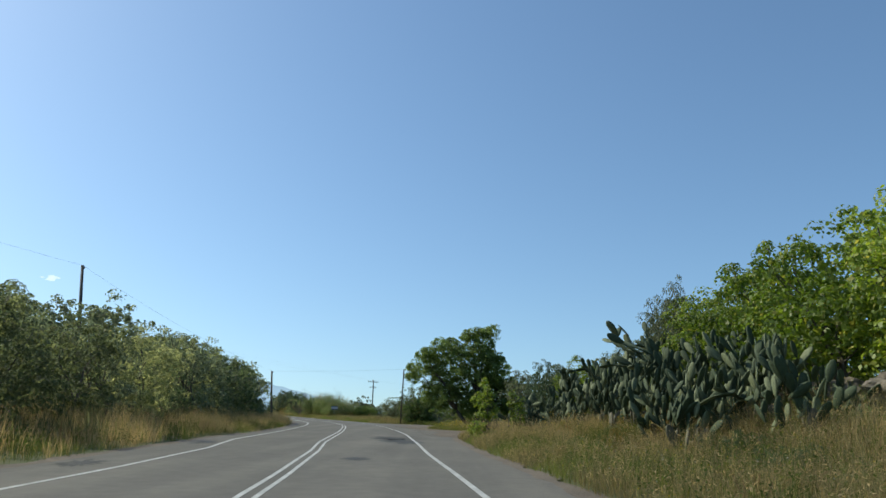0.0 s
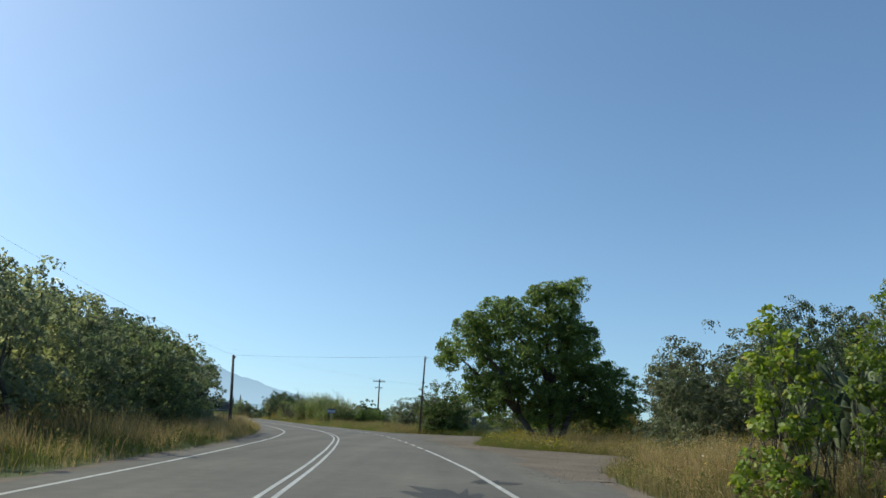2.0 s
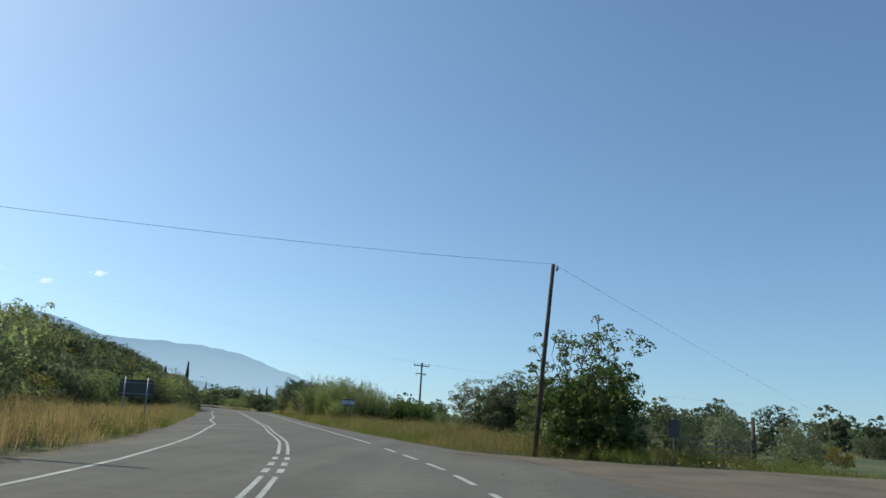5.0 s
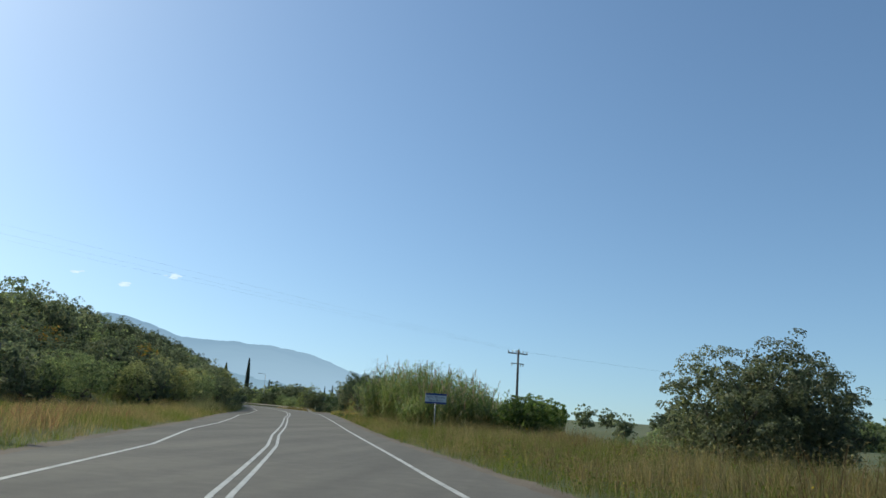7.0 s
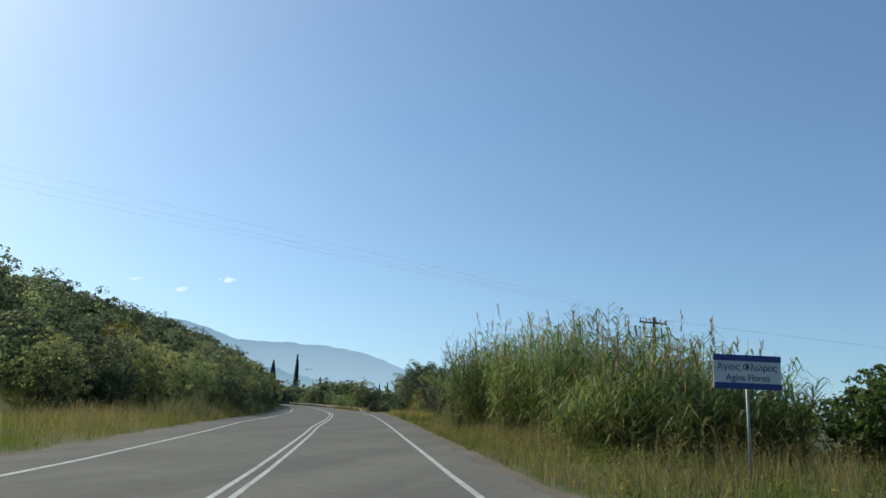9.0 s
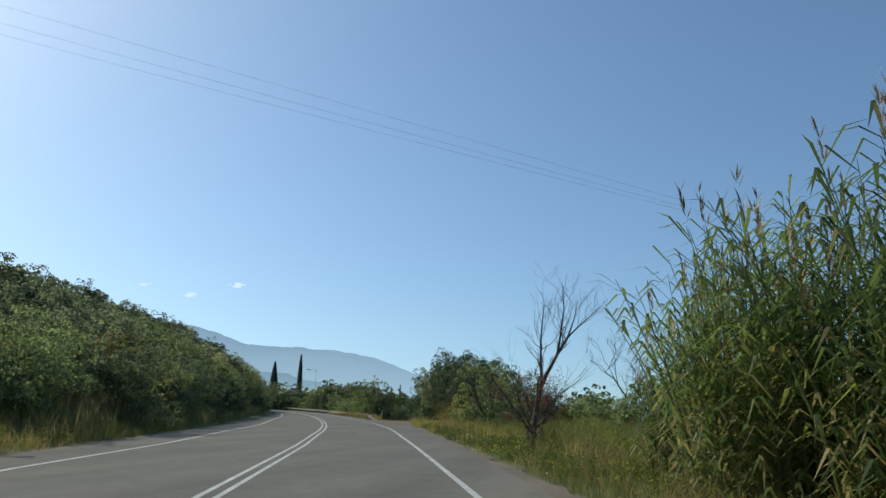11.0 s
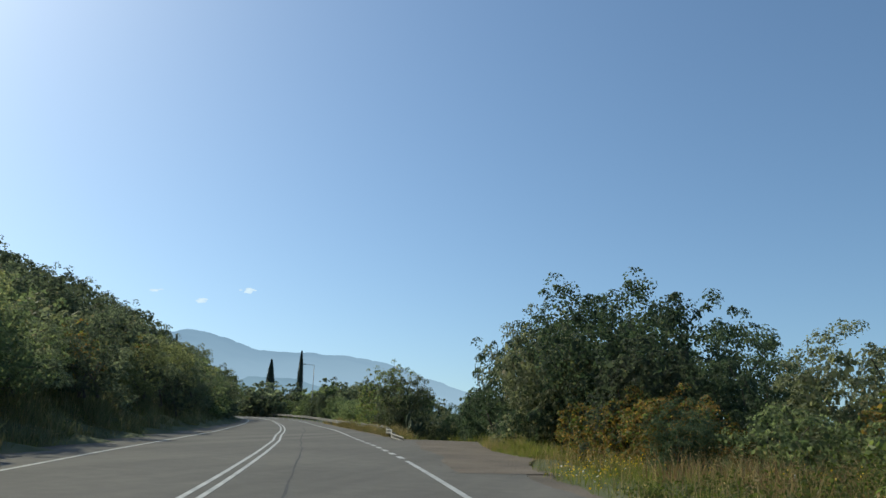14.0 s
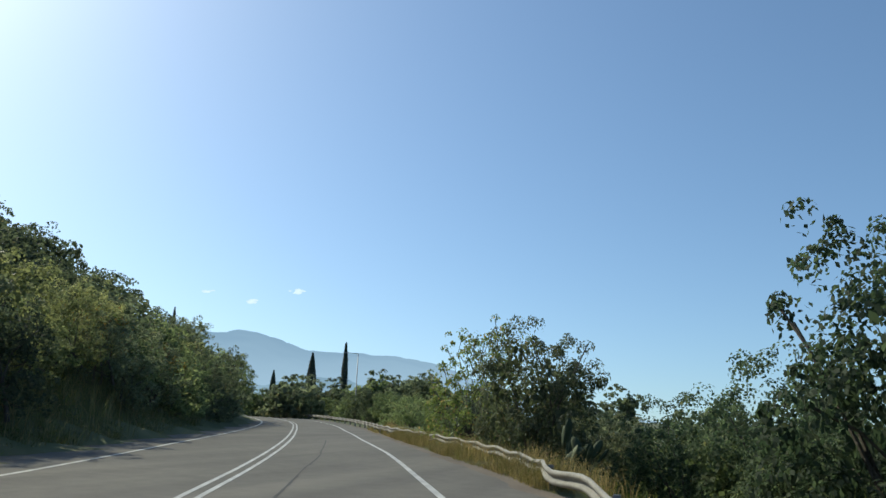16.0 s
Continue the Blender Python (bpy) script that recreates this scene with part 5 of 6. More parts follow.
# ---------- bare trees ----------
def bare_tree(place, seed, tall, label, lean=(0, 0), leaves=None, stems=1, spread=0.55, mirror=False, girth=0.016):
    """A dead tree: trunk, limbs and twigs by repeated forking."""
    rng = random.Random(seed)
    v, f, v2, f2, tips = [], [], [], [], []

    def grow(p, d, length, r, level):
        q = p + d * length * 0.5 + Vector((rng.gauss(0, .1), rng.gauss(0, .1), rng.gauss(0, .06))) * length
        e = p + d * length
        if level == 0:
            tube(v, f, [p, q, e], [r, r * 0.82, r * 0.66], 7)
        else:
            tube(v2, f2, [p, q, e], [r, r * 0.82, r * 0.66], 6 if level < 2 else 4)
        if level >= 7 or length < 0.13:
            tips.append(e)
            return
        for k in range(2 if level != 1 else 3):
            nd = (d + Vector((rng.gauss(0, spread), rng.gauss(0, spread), rng.gauss(0.2, 0.2)))).normalized()
            grow(e, nd, length * rng.uniform(0.6, 0.84), r * rng.uniform(0.5, 0.68), level + 1)
        for k in range(2 if level == 0 else 1 if rng.random() < 0.75 else 0):
            nd = (d + Vector((rng.gauss(0, 0.8), rng.gauss(0, 0.8), rng.gauss(0.1, 0.3)))).normalized()
            grow(q, nd, length * rng.uniform(0.4, 0.6), r * 0.4, level + 2)

    for k in range(stems):
        d = Vector((lean[0] + rng.gauss(0, 0.12) * stems, lean[1] + rng.gauss(0, 0.12) * stems, 1)).normalized()
        grow(Vector((rng.gauss(0, .1) * (stems - 1), rng.gauss(0, .1) * (stems - 1), -0.1)), d, tall * rng.uniform(0.28, 0.34), tall * girth / stems ** 0.4, 0)
    if mirror:
        v[:] = [(-p[0], p[1], p[2]) for p in v]
        v2[:] = [(-p[0], p[1], p[2]) for p in v2]
    ob = empty("bare_tree", place, 0, label, "tree", "bare trees")
    put("trunk", mesh_of("bare_stem", v, f, DEADWOOD), ob)
    put("branches", mesh_of("bare_branches", v2, f2, DEADWOOD), ob)
    if leaves:
        nr = np.random.default_rng(seed)
        at = np.array([t for t in tips[::2] for _ in range(3)]) + nr.normal(0, 0.1, (len(tips[::2]) * 3, 3))
        put("leaves", quick_mesh("sparse_leaves", leaf_quads(nr, at, unit(nr.normal(size=at.shape)), 0.055, 0.04), 4, leaves), ob, None, "sparse reddish leaves")
    return ob


def dead_tree(place):
    """The tall dead tree: a straight stem that forks into a steep and a spreading limb, with fans of twigs."""
    rng = random.Random(17)
    ob = empty("bare_tree", place, radians(14), "tall bare dead tree with forked limbs and fine twigs", "tree", "bare trees")

    def twigs(v, f, p, d, length, r, level):
        mid = p + d * length * 0.55 + Vector((rng.gauss(0, .06), rng.gauss(0, .06), rng.gauss(0, .04))) * length
        e = p + d * length + Vector((0, 0, length * 0.08))
        tube(v, f, [p, mid, e], [r, r * 0.75, r * 0.5], 4)
        if level < 3 and length > 0.16:
            for q in (mid, e, e):
                nd = (d + Vector((rng.gauss(0, .42), rng.gauss(0, .42), rng.gauss(0.18, .25)))).normalized()
                twigs(v, f, q, nd, length * rng.uniform(0.5, 0.75), r * 0.55, level + 1)

    def limb(points, r0, r1, count, reach, name="limb"):
        v, f = [], []
        points = [Vector(q) for q in points]
        n = len(points)
        tube(v, f, points, [r0 + (r1 - r0) * k / (n - 1) for k in range(n)], 8)
        for k in range(count):
            u = (0.25 + 0.75 * (k + rng.random()) / count) * (n - 1)
            a = min(int(u), n - 2)
            p, along = points[a].lerp(points[a + 1], u - a), (points[a + 1] - points[a]).normalized()
            d = (along * 0.9 + Vector((rng.gauss(0, .6), rng.gauss(0, .6), rng.gauss(0.2, .2)))).normalized()
            twigs(v, f, p, d, reach * rng.uniform(0.6, 1.15), (r0 + (r1 - r0) * u / (n - 1)) * 0.42, 1)
        put(name, mesh_of("dead_tree_" + name, v, f, DEADWOOD, True), ob)

    limb([(0, 0, -0.2), (0.06, 0, 0.7), (0.16, 0.05, 1.5), (0.33, 0.05, 2.2)], 0.1, 0.075, 5, 0.9, "trunk")
    limb([(0.33, 0.05, 2.2), (0.27, 0, 2.9), (0.26, -0.1, 3.6), (0.36, -0.1, 4.7)], 0.055, 0.014, 9, 0.75)
    limb([(0.33, 0.05, 2.2), (0.62, 0.1, 2.7), (0.86, 0.15, 3.15), (1.2, 0.2, 3.7)], 0.065, 0.04, 5, 0.8)
    limb([(0.86, 0.15, 3.15), (0.98, 0.2, 3.9), (1.06, 0.1, 4.6), (1.02, 0.05, 5.4)], 0.04, 0.01, 8, 0.7)
    limb([(1.2, 0.2, 3.7), (1.55, 0.3, 4.05), (1.95, 0.3, 4.4), (2.4, 0.4, 4.85)], 0.036, 0.008, 8, 0.6)
    limb([(1.2, 0.2, 3.7), (1.4, 0.1, 4.3), (1.5, 0, 4.9)], 0.03, 0.008, 5, 0.55)
    limb([(0.05, 0, 0.5), (-0.5, -0.1, 1.2), (-1.0, -0.2, 1.85), (-1.6, -0.2, 2.5)], 0.04, 0.008, 9, 0.7)
    limb([(0.05, 0, 0.6), (-0.3, 0.1, 1.3), (-0.55, 0.1, 2.0), (-0.75, 0.2, 2.7)], 0.035, 0.008, 9, 0.65)
    limb([(0.06, 0, 0.8), (0.45, 0, 1.4), (1.0, -0.1, 1.9), (1.6, -0.1, 2.35)], 0.035, 0.008, 9, 0.7)


def at_ground(x, y):
    return Vector((x, y, float(ground_z(x, y)[0])))


dead_tree(spot(166.2, 5.3))
bare_tree(spot(165.2, 4.9), 8, 2.6, "thin shrub with reddish leaves at the dead tree's foot", (-0.2, 0), L_PINK, 3, 0.5)
bare_tree(spot(166.3, 5.5), 9, 2.3, "thin leafless shrub at the dead tree's foot", (0.2, 0), None, 3, 0.5)
bare_tree(at_ground(-26.7, 183.7), 13, 6.3, "large bare grey dead tree with spreading limbs behind the verge", (0.15, 0.1), None, 2, 0.5, girth=0.022)
bare_tree(at_ground(-33.95, 179.2), 11, 3.6, "bare grey dead sapling beside an overgrown bush", (0.28, 0), None, 2, 0.36, girth=0.026)
bare_tree(at_ground(-30.9, 178.2), 23, 2.9, "leaning bare dead sapling in the verge", (-0.32, 0), None, 2, 0.34, girth=0.028)
planted("bush", "low_bush", -33.2, 179.8, 1.05, "dark overgrown bush with clinging creepers in the verge", "bush", "", 1.15)
planted("bush", "low_bush", -32.1, 179.4, 0.75, "low dark tangled bush in the verge", "bush")
bare_tree(at_ground(-31.4, 178.5), 12, 3.2, "bare grey dead sapling in the verge", (0.2, 0), None, 2, 0.45)
bare_tree(spot(185.5, 8.0), 14, 3.0, "bare grey dead sapling in the verge", (0.1, 0), None, 1, 0.5)
bare_tree(spot(160, 10.5), 15, 2.6, "bare grey dead sapling in the verge", (0.05, 0), None, 3, 0.4)


# ---------- poles and wires ----------
def wooden_pole(place, top, radius, label):
    foot = Vector(place)
    top = Vector(top)
    ob = empty("wooden_pole", foot, 0, label, "utility pole", "wooden poles")
    d = top - foot
    part("shaft", tube_bm([(0, 0, -0.4), d * 0.5, d], [radius * 1.2, radius, radius * 0.8], 12), TIMBER, ob)
    part("insulator", tube_bm([d + Vector((0.1, 0, -0.25)), d + Vector((0.14, 0, -0.17)), d + Vector((0.14, 0, -0.05))], [0.02, 0.045, 0.03], 8), GLASSY, ob, "small pale insulator")
    return top


def wire(a, b, sag, radius=0.005, label="thin black overhead wire"):
    a, b = Vector(a), Vector(b)
    path = [a.lerp(b, i / 16) - Vector((0, 0, sag * 4 * (i / 16) * (1 - i / 16))) for i in range(17)]
    v, f = [], []
    tube(v, f, [p - a for p in path], [radius] * 17, 5)
    ob = put("overhead_wire", mesh_of("overhead_wire", v, f, CABLE), None, Matrix.Translation(a))
    tagged(ob, label, "wire", "overhead wires")


pa = wooden_pole((-22.6, 46.6, 3.4), (-23.5, 47.3, 10.0), 0.11, "leaning weathered wooden pole above the hedge")
pb = wooden_pole((-17.2, 78.4, -0.2), (-17.9, 79.9, 5.25), 0.105, "leaning weathered wooden pole at the hedge's end")
pc = wooden_pole((-4.5, 91.8, 0), (-4.2, 89.3, 6.45), 0.08, "leaning weathered wooden pole in a roadside bush")
pd = wooden_pole((45.0, 168.0, -0.6), (45.0, 168.0, 1.9), 0.12, "weathered wooden pole far out in the field")
wire((-40, 6, 13), pa, 0.5)
wire(pa, pb, 0.5)
wire(pb, pc, 0.12)
wire(pc, pd, 0.4)


def line_pole(place, tall, turn):
    ob = empty("utility_pole", place, turn, "tall dark wooden power-line pole with two crossarms and pale insulators", "utility pole")
    part("shaft", tube_bm([(0, 0, -0.5), (0, 0, tall * 0.6), (0, 0, tall)], [0.17, 0.14, 0.11], 12), TIMBER, ob)
    arm = part("crossarm", box_bm(2.7, 0.12, 0.12, (0, 0.1, tall - 0.45), 0.015), TIMBER, ob)
    for x_ in (-1.25, -0.7, -0.25, 0.25, 0.7, 1.25):
        part("insulator", tube_bm([(x_, 0.1, tall - 0.39), (x_, 0.1, tall - 0.3), (x_, 0.1, tall - 0.2), (x_, 0.1, tall - 0.12)], [0.03, 0.07, 0.05, 0.06], 8), GLASSY, arm, "pale glazed insulator")
    low = part("crossarm", box_bm(1.7, 0.11, 0.11, (0, 0.1, tall - 1.6), 0.015), TIMBER, ob)
    for x_ in (-0.75, 0.4, 0.75):
        part("insulator", tube_bm([(x_, 0.1, tall - 1.66), (x_, 0.1, tall - 1.76), (x_, 0.1, tall - 1.9)], [0.03, 0.06, 0.04], 8), GLASSY, low, "pale glazed insulator")
    part("stay", tube_bm([(0, 0, tall - 0.3), (0.2, 0, tall + 0.1)], [0.02, 0.02], 6), STEEL, ob)


line_pole((19.0, 217.0, -1.0), 4.5, radians(-12))
UT = Vector((-15.3, 175.6, 8.75))
line_pole((UT.x, UT.y, -0.5), 9.25, radians(35))
ca, sa = math.cos(radians(35)), math.sin(radians(35))
for k_, o_ in enumerate((-1.25, -0.25, 1.25)):
    at_ = Vector((UT.x + ca * o_, UT.y + sa * o_, 8.6))
    wire(at_, (-188.8, 64.1, 35.2 + o_ * 1.7), 1.3, 0.003)
    wire(at_, (110 + o_, 232 + o_, 6.0), 1.4, 0.0022)


# ---------- signs ----------
def place_sign():
    ob = empty("place_name_sign", spot(127.0, 5.62), 0, "white village name sign with blue bands on a thin grey post", "road sign")
    ob.rotation_euler = (0, 0, radians(19))
    part("post", tube_bm([(0, 0.03, -0.3), (0, 0.03, 2.08)], [0.022, 0.022], 12), STEEL, ob)
    panel = part("panel", box_bm(1.06, 0.02, 0.5, (0, 0, 1.84), 0.004), SIGN_WHITE, ob)
    for z_ in (2.045, 1.635):
        part("band", box_bm(1.06, 0.006, 0.09, (0, -0.0145, z_)), SIGN_BLUE, panel, "dark blue band")
    for text_, z_, size_ in (("Άγιος Φλώρος", 1.865, 0.135), ("Agios Floros", 1.715, 0.135)):
        cu = bpy.data.curves.new("lettering", 'FONT')
        cu.body, cu.size, cu.align_x, cu.extrude = text_, size_, 'CENTER', 0.002
        tmp = new("lettering", cu)
        dg = bpy.context.evaluated_depsgraph_get()
        me = bpy.data.meshes.new_from_object(tmp.evaluated_get(dg))
        bpy.data.objects.remove(tmp)
        me.materials.clear()
        me.materials.append(INK)
        put("lettering", me, panel, pose(0, -0.0135, z_, 90, 0, 0), "dark lettering")
    return ob


place_sign()


def board_back():
    ob = empty("road_sign_board", spot(109.8, -8.7), 0, "back of a grey metal direction board on two posts", "road sign")
    ob.rotation_euler = (0, 0, radians(14))
    part("panel", box_bm(1.8, 0.03, 0.95, (0, 0, 1.75), 0.006), SIGN_BACK, ob)
    for x_ in (-0.6, 0.6):
        part("post", tube_bm([(x_, -0.05, -0.3), (x_, -0.05, 2.35)], [0.045, 0.045], 10), STEEL, ob)
    for z_ in (1.45, 2.05):
        part("rail", box_bm(1.7, 0.04, 0.05, (0, -0.035, z_)), STEEL, ob)


board_back()


def small_board():
    p = spot(246, 14.0)
    ob = empty("notice_board", p, radians(20), "small plain grey notice board on two posts below the road", "board")
    up = -1.3 - p.z
    part("panel", box_bm(0.62, 0.03, 0.55, (0, 0, up - 0.05), 0.005), SIGN_BACK, ob)
    for x_ in (-0.28, 0.28):
        part("post", tube_bm([(x_, 0.03, -0.3), (x_, 0.03, up + 0.2)], [0.025, 0.025], 8), STEEL, ob)


small_board()


def field_fence():
    """A low fence of thin rails between posts in the field past the side turning."""
    base = float(ground_z(3.2, 96.0)[0])
    ob = empty("field_fence", (1.6, 95.6, base), radians(7), "low weathered fence of thin rails in the field", "fence")
    for x_ in (0.0, 1.5, 3.0):
        part("post", box_bm(0.07, 0.07, 1.2, (x_, 0, 0.45), 0.01), TIMBER, ob)
    for z_ in (0.3, 0.5, 0.7, 0.9):
        part("rail", box_bm(3.2, 0.03, 0.05, (1.5, -0.06, z_), 0.006), RAIL, ob)
    post = empty("wooden_post", (4.7, 96.1, base), 0, "dark upright wooden post at the end of the fence", "post")
    part("shaft", tube_bm([(0, 0, -0.4), (0, 0, 1.0), (0, 0, 1.95)], [0.09, 0.08, 0.075], 10), TIMBER, post)


field_fence()


def turning_sign():
    ob = empty("road_sign", (0.2, 91.0, float(ground_z(0.2, 91.0)[0])), radians(25), "back of a small dark grey sign on a post", "road sign")
    part("post", tube_bm([(0, 0.03, -0.3), (0, 0.03, 1.55)], [0.028, 0.028], 10), STEEL, ob)
    part("panel", box_bm(0.42, 0.02, 0.6, (0, 0, 1.22), 0.004), SIGN_BACK, ob)


turning_sign()


# ---------- street lamp ----------
def street_lamp(place, tall, turn):
    ob = empty("street_lamp", place, turn, "tall grey metal street lamp with a short arm", "street lamp")
    part("pole", tube_bm([(0, 0, -0.3), (0, 0, 1.0), (0, 0, 1.05), (0, 0, tall)], [0.11, 0.11, 0.08, 0.05], 12), STEEL, ob)
    part("arm", tube_bm([(0, 0, tall - 0.02), (-0.8, 0, tall + 0.06), (-1.4, 0, tall + 0.1)], [0.04, 0.035, 0.03], 8), STEEL, ob)
    part("lamp_head", box_bm(0.7, 0.26, 0.14, (-1.65, 0, tall + 0.1), 0.04), STEEL, ob)


street_lamp((-91.2, 292.9, 0), 8.8, radians(20))


# ---------- guard rail ----------
def guard_rail():
    rng = random.Random(6)
    rail_l = lambda s: float(np.interp(s, [213, 215.6, 217, 218.5, 222.8, 227, 232, 235, 242.5, 247.5, 253, 262, 330], [3.8, 3.45, 3.05, 2.95, 3.3, 3.42, 3.25, 3.0, 2.2, 1.7, 1.45, 1.4, 1.4]))
    ob = empty("guard_rail", spot(215.6, rail_l(215.6)), 0, "long dented off-white steel guard rail on short posts", "guard rail")
    origin = ob.matrix_basis.translation.copy()
    profile = [(0.0, 0.125), (0.05, 0.095), (0.05, 0.05), (-0.01, 0.02), (-0.01, -0.02), (0.05, -0.05), (0.05, -0.095), (0.0, -0.125)]
    bend = lambda s: 0.14 * math.sin(s * 1.3) * math.exp(-((s - 219) / 4) ** 2)
    lower = lambda s: float(np.interp(s, [215.6, 217, 218.6, 221, 232, 250, 330], [0.0, 0.14, 0.27, 0.29, 0.3, 0.34, 0.5]))
    starts = [215.6 + 4 * i for i in range(28)]
    for s0 in starts:
        v, f = [], []
        ss = np.linspace(s0, s0 + 4.05, 9)
        for layer in (0.0, 0.004):
            for s in ss:
                x, y = road_xy(s, rail_l(s) + bend(s))
                x2, y2 = road_xy(s, rail_l(s) + bend(s) - 1)
                nrm = Vector((x2 - x, y2 - y, 0)).normalized()
                for d, h in profile:
                    v.append(Vector((x, y, lower(s) + h + 0.03 * math.sin(s * 2.1))) + nrm * (d + layer) - origin)
        m, half = len(profile), len(ss) * len(profile)
        for i in range(len(ss) - 1):
            for k in range(m - 1):
                a = i * m + k
                f.append((a, a + 1, a + m + 1, a + m))
                f.append((half + a, half + a + m, half + a + m + 1, half + a + 1))
        for i in range(len(ss) - 1):
            f.append((i * m, i * m + m, half + i * m + m, half + i * m))
        put("beam", mesh_of("beam", v, f, RAIL, True), ob)
        x, y = road_xy(s0 + 2, rail_l(s0 + 2) + bend(s0 + 2) + 0.1)
        foot = Vector((x, y, 0)) - origin
        part("post", box_bm(0.1, 0.06, lower(s0 + 2) + 0.5, foot + Vector((0, 0, (lower(s0 + 2) + 0.12) / 2 - 0.2)), 0.008), STEEL, ob)


guard_rail()


# ---------- grass, weeds and flowers ----------
def blades(rng, s, l, tall, width, lean=0.35, way=None):
    """Corners of bent blades (two pieces each) rooted at road places, leaning out of their tufts."""
    x, y = road_xy(s, l)
    z = height_sl(s, l) - 0.06
    n = len(s)
    foot = np.stack([x, y, z], 1)
    a = rng.uniform(0, 6.283, n) if way is None else way + rng.normal(0, 0.8, n)
    out = np.stack([np.cos(a), np.sin(a), np.zeros(n)], 1)
    b = a + rng.uniform(-1.5, 1.5, n)
    side = np.stack([-np.sin(b), np.cos(b), np.zeros(n)], 1) * (width * rng.uniform(0.7, 1.3, n))[:, None]
    b = rng.uniform(0.1, 1, n)[:, None] * lean
    t = tall[:, None]
    tp = foot + out * t * b + (0, 0, 1) * t * (1 - 0.3 * b)
    m1 = foot + out * t * b * 0.25 + (0, 0, 1) * t * 0.45
    return np.stack([foot - side * 0.3, m1 + side * 0.5, tp, m1 - side * 0.5], 1).reshape(-1, 3), tp


def clumpy(rng, n, s0, s1, near, far, bias=1.6, tight=0.3, patchy=None):
    """Road places in tufts between two lateral lines, denser towards the road."""
    per = 12
    tufts = n // per
    s = rng.uniform(s0, s1, tufts)
    u = rng.random(tufts) ** bias
    l = near(s) + (far(s) - near(s)) * u
    keep = np.hypot((s - 56.6) * 0.7, l - 12.2) > 1.3
    if patchy is not None:
        keep &= rng.random(tufts) < np.clip(0.5 + 2.6 * patchy * rough(s, l, 4.6, 2.0) + 1.2 * patchy * rough(s, l, 1.6, 6.0), 0.05, 1)
    s, l = np.repeat(s[keep], per), np.repeat(l[keep], per)
    wide = np.repeat(rng.uniform(0.35, 1.0, keep.sum()), per) * tight * 0.6
    ds, dl = rng.normal(0, 1, len(s)) * wide, rng.normal(0, 1, len(s)) * wide
    s, l = s + ds, l + dl
    keep = (l > paved_right(s) + 0.35) | (l < paved_left(s) - 0.35)
    return s[keep], l[keep], np.arctan2(ds, dl)[keep]


def meadow(name, seed, n, s0, s1, near, far, low, high, width, material, label, lean=0.35, bias=1.6, tight=0.3, heads=None, short=1.0):
    rng = np.random.default_rng(seed)
    s, l, way = clumpy(rng, int(n * 1.75), s0, s1, near, far, bias, tight, 1.0 if material in (G_STRAW, G_BROWN) else -0.45)
    tall = rng.uniform(low, high, len(s))
    edge = np.minimum(np.abs(l - paved_right(s)), np.abs(l - paved_left(s)))
    tall = tall * np.clip(0.4 + edge * 0.4, 0.4, 1) * (0.85 + 0.6 * np.clip(rough(s, l, 4.0, seed), -0.7, 0.9) + 0.7 * np.clip(rough(s, l, 0.9, seed + 5.0), -0.6, 0.8))
    q, tips = blades(rng, s, l, np.maximum(tall, 0.08), width, lean, way)
    ob = new(name, quick_mesh(name, q, 4, material))
    tagged(ob, label, "grass", kind="stuff")
    if heads is not None:
        share, mat, size, hname, hlabel = heads
        pick = rng.random(len(tips)) < share * (1.0 if mat != G_FLOWER else np.clip(0.25 + 3.0 * rough(s, l, 2.4, seed + 9.0), 0, 2))
        at = tips[pick]
        ob2 = new(hname, quick_mesh(hname, leaf_quads(rng, at, unit(rng.normal(size=at.shape) + (0, 0, 0.8)), size[0], size[1], 0.1), 4, mat))
        tagged(ob2, hlabel, "plants", kind="stuff")


R0 = lambda s: np.clip(paved_right(s), 2.4, 12) + 0.35
L0 = lambda s: paved_left(s) - 0.35
GL, SL, FL = "green roadside grass and weeds", "dry straw-coloured grass with seed heads", "small yellow wild flowers among the weeds"
SEED = (0.45, G_STRAW, (0.085, 0.015), "seed_heads", "dry seed heads of the straw grass")
FLOW = (0.10, G_FLOWER, (0.034, 0.034), "wild_flowers", FL)
meadow("grass", 101, 46000, 4, 66, R0, lambda s: R0(s) + 9, 0.3, 0.8, 0.01, G_GREEN, GL, 0.95, 1.2, 0.3, FLOW)
meadow("dry_grass", 102, 60000, 4, 66, R0, lambda s: R0(s) + 7, 0.5, 1.05, 0.008, G_STRAW, SL, 0.4, 1.2, 0.35, SEED)
meadow("grass", 103, 60000, 88, 158, R0, lambda s: R0(s) + 12, 0.3, 0.75, 0.011, G_GREEN, GL, 0.95, 1.2, 0.3, (0.04, G_FLOWER, (0.03, 0.03), "wild_flowers", FL))
meadow("dry_grass", 104, 46000, 90, 158, R0, lambda s: R0(s) + 9, 0.5, 1.0, 0.008, G_STRAW, SL, 0.4, 1.1, 0.35, SEED)
meadow("dry_grass", 105, 9000, 158, 205, R0, lambda s: R0(s) + 8, 0.45, 0.95, 0.009, G_STRAW, SL, 0.4, 1.1, 0.35, SEED)
meadow("grass", 106, 20000, 58, 90, lambda s: np.clip(R0(s), 4, 7.5), lambda s: 19 + 0 * s, 0.35, 0.85, 0.011, G_GREEN, GL, 0.95, 1.0, 0.3, (0.5, G_FLOWER, (0.045, 0.045), "wild_flowers", FL))
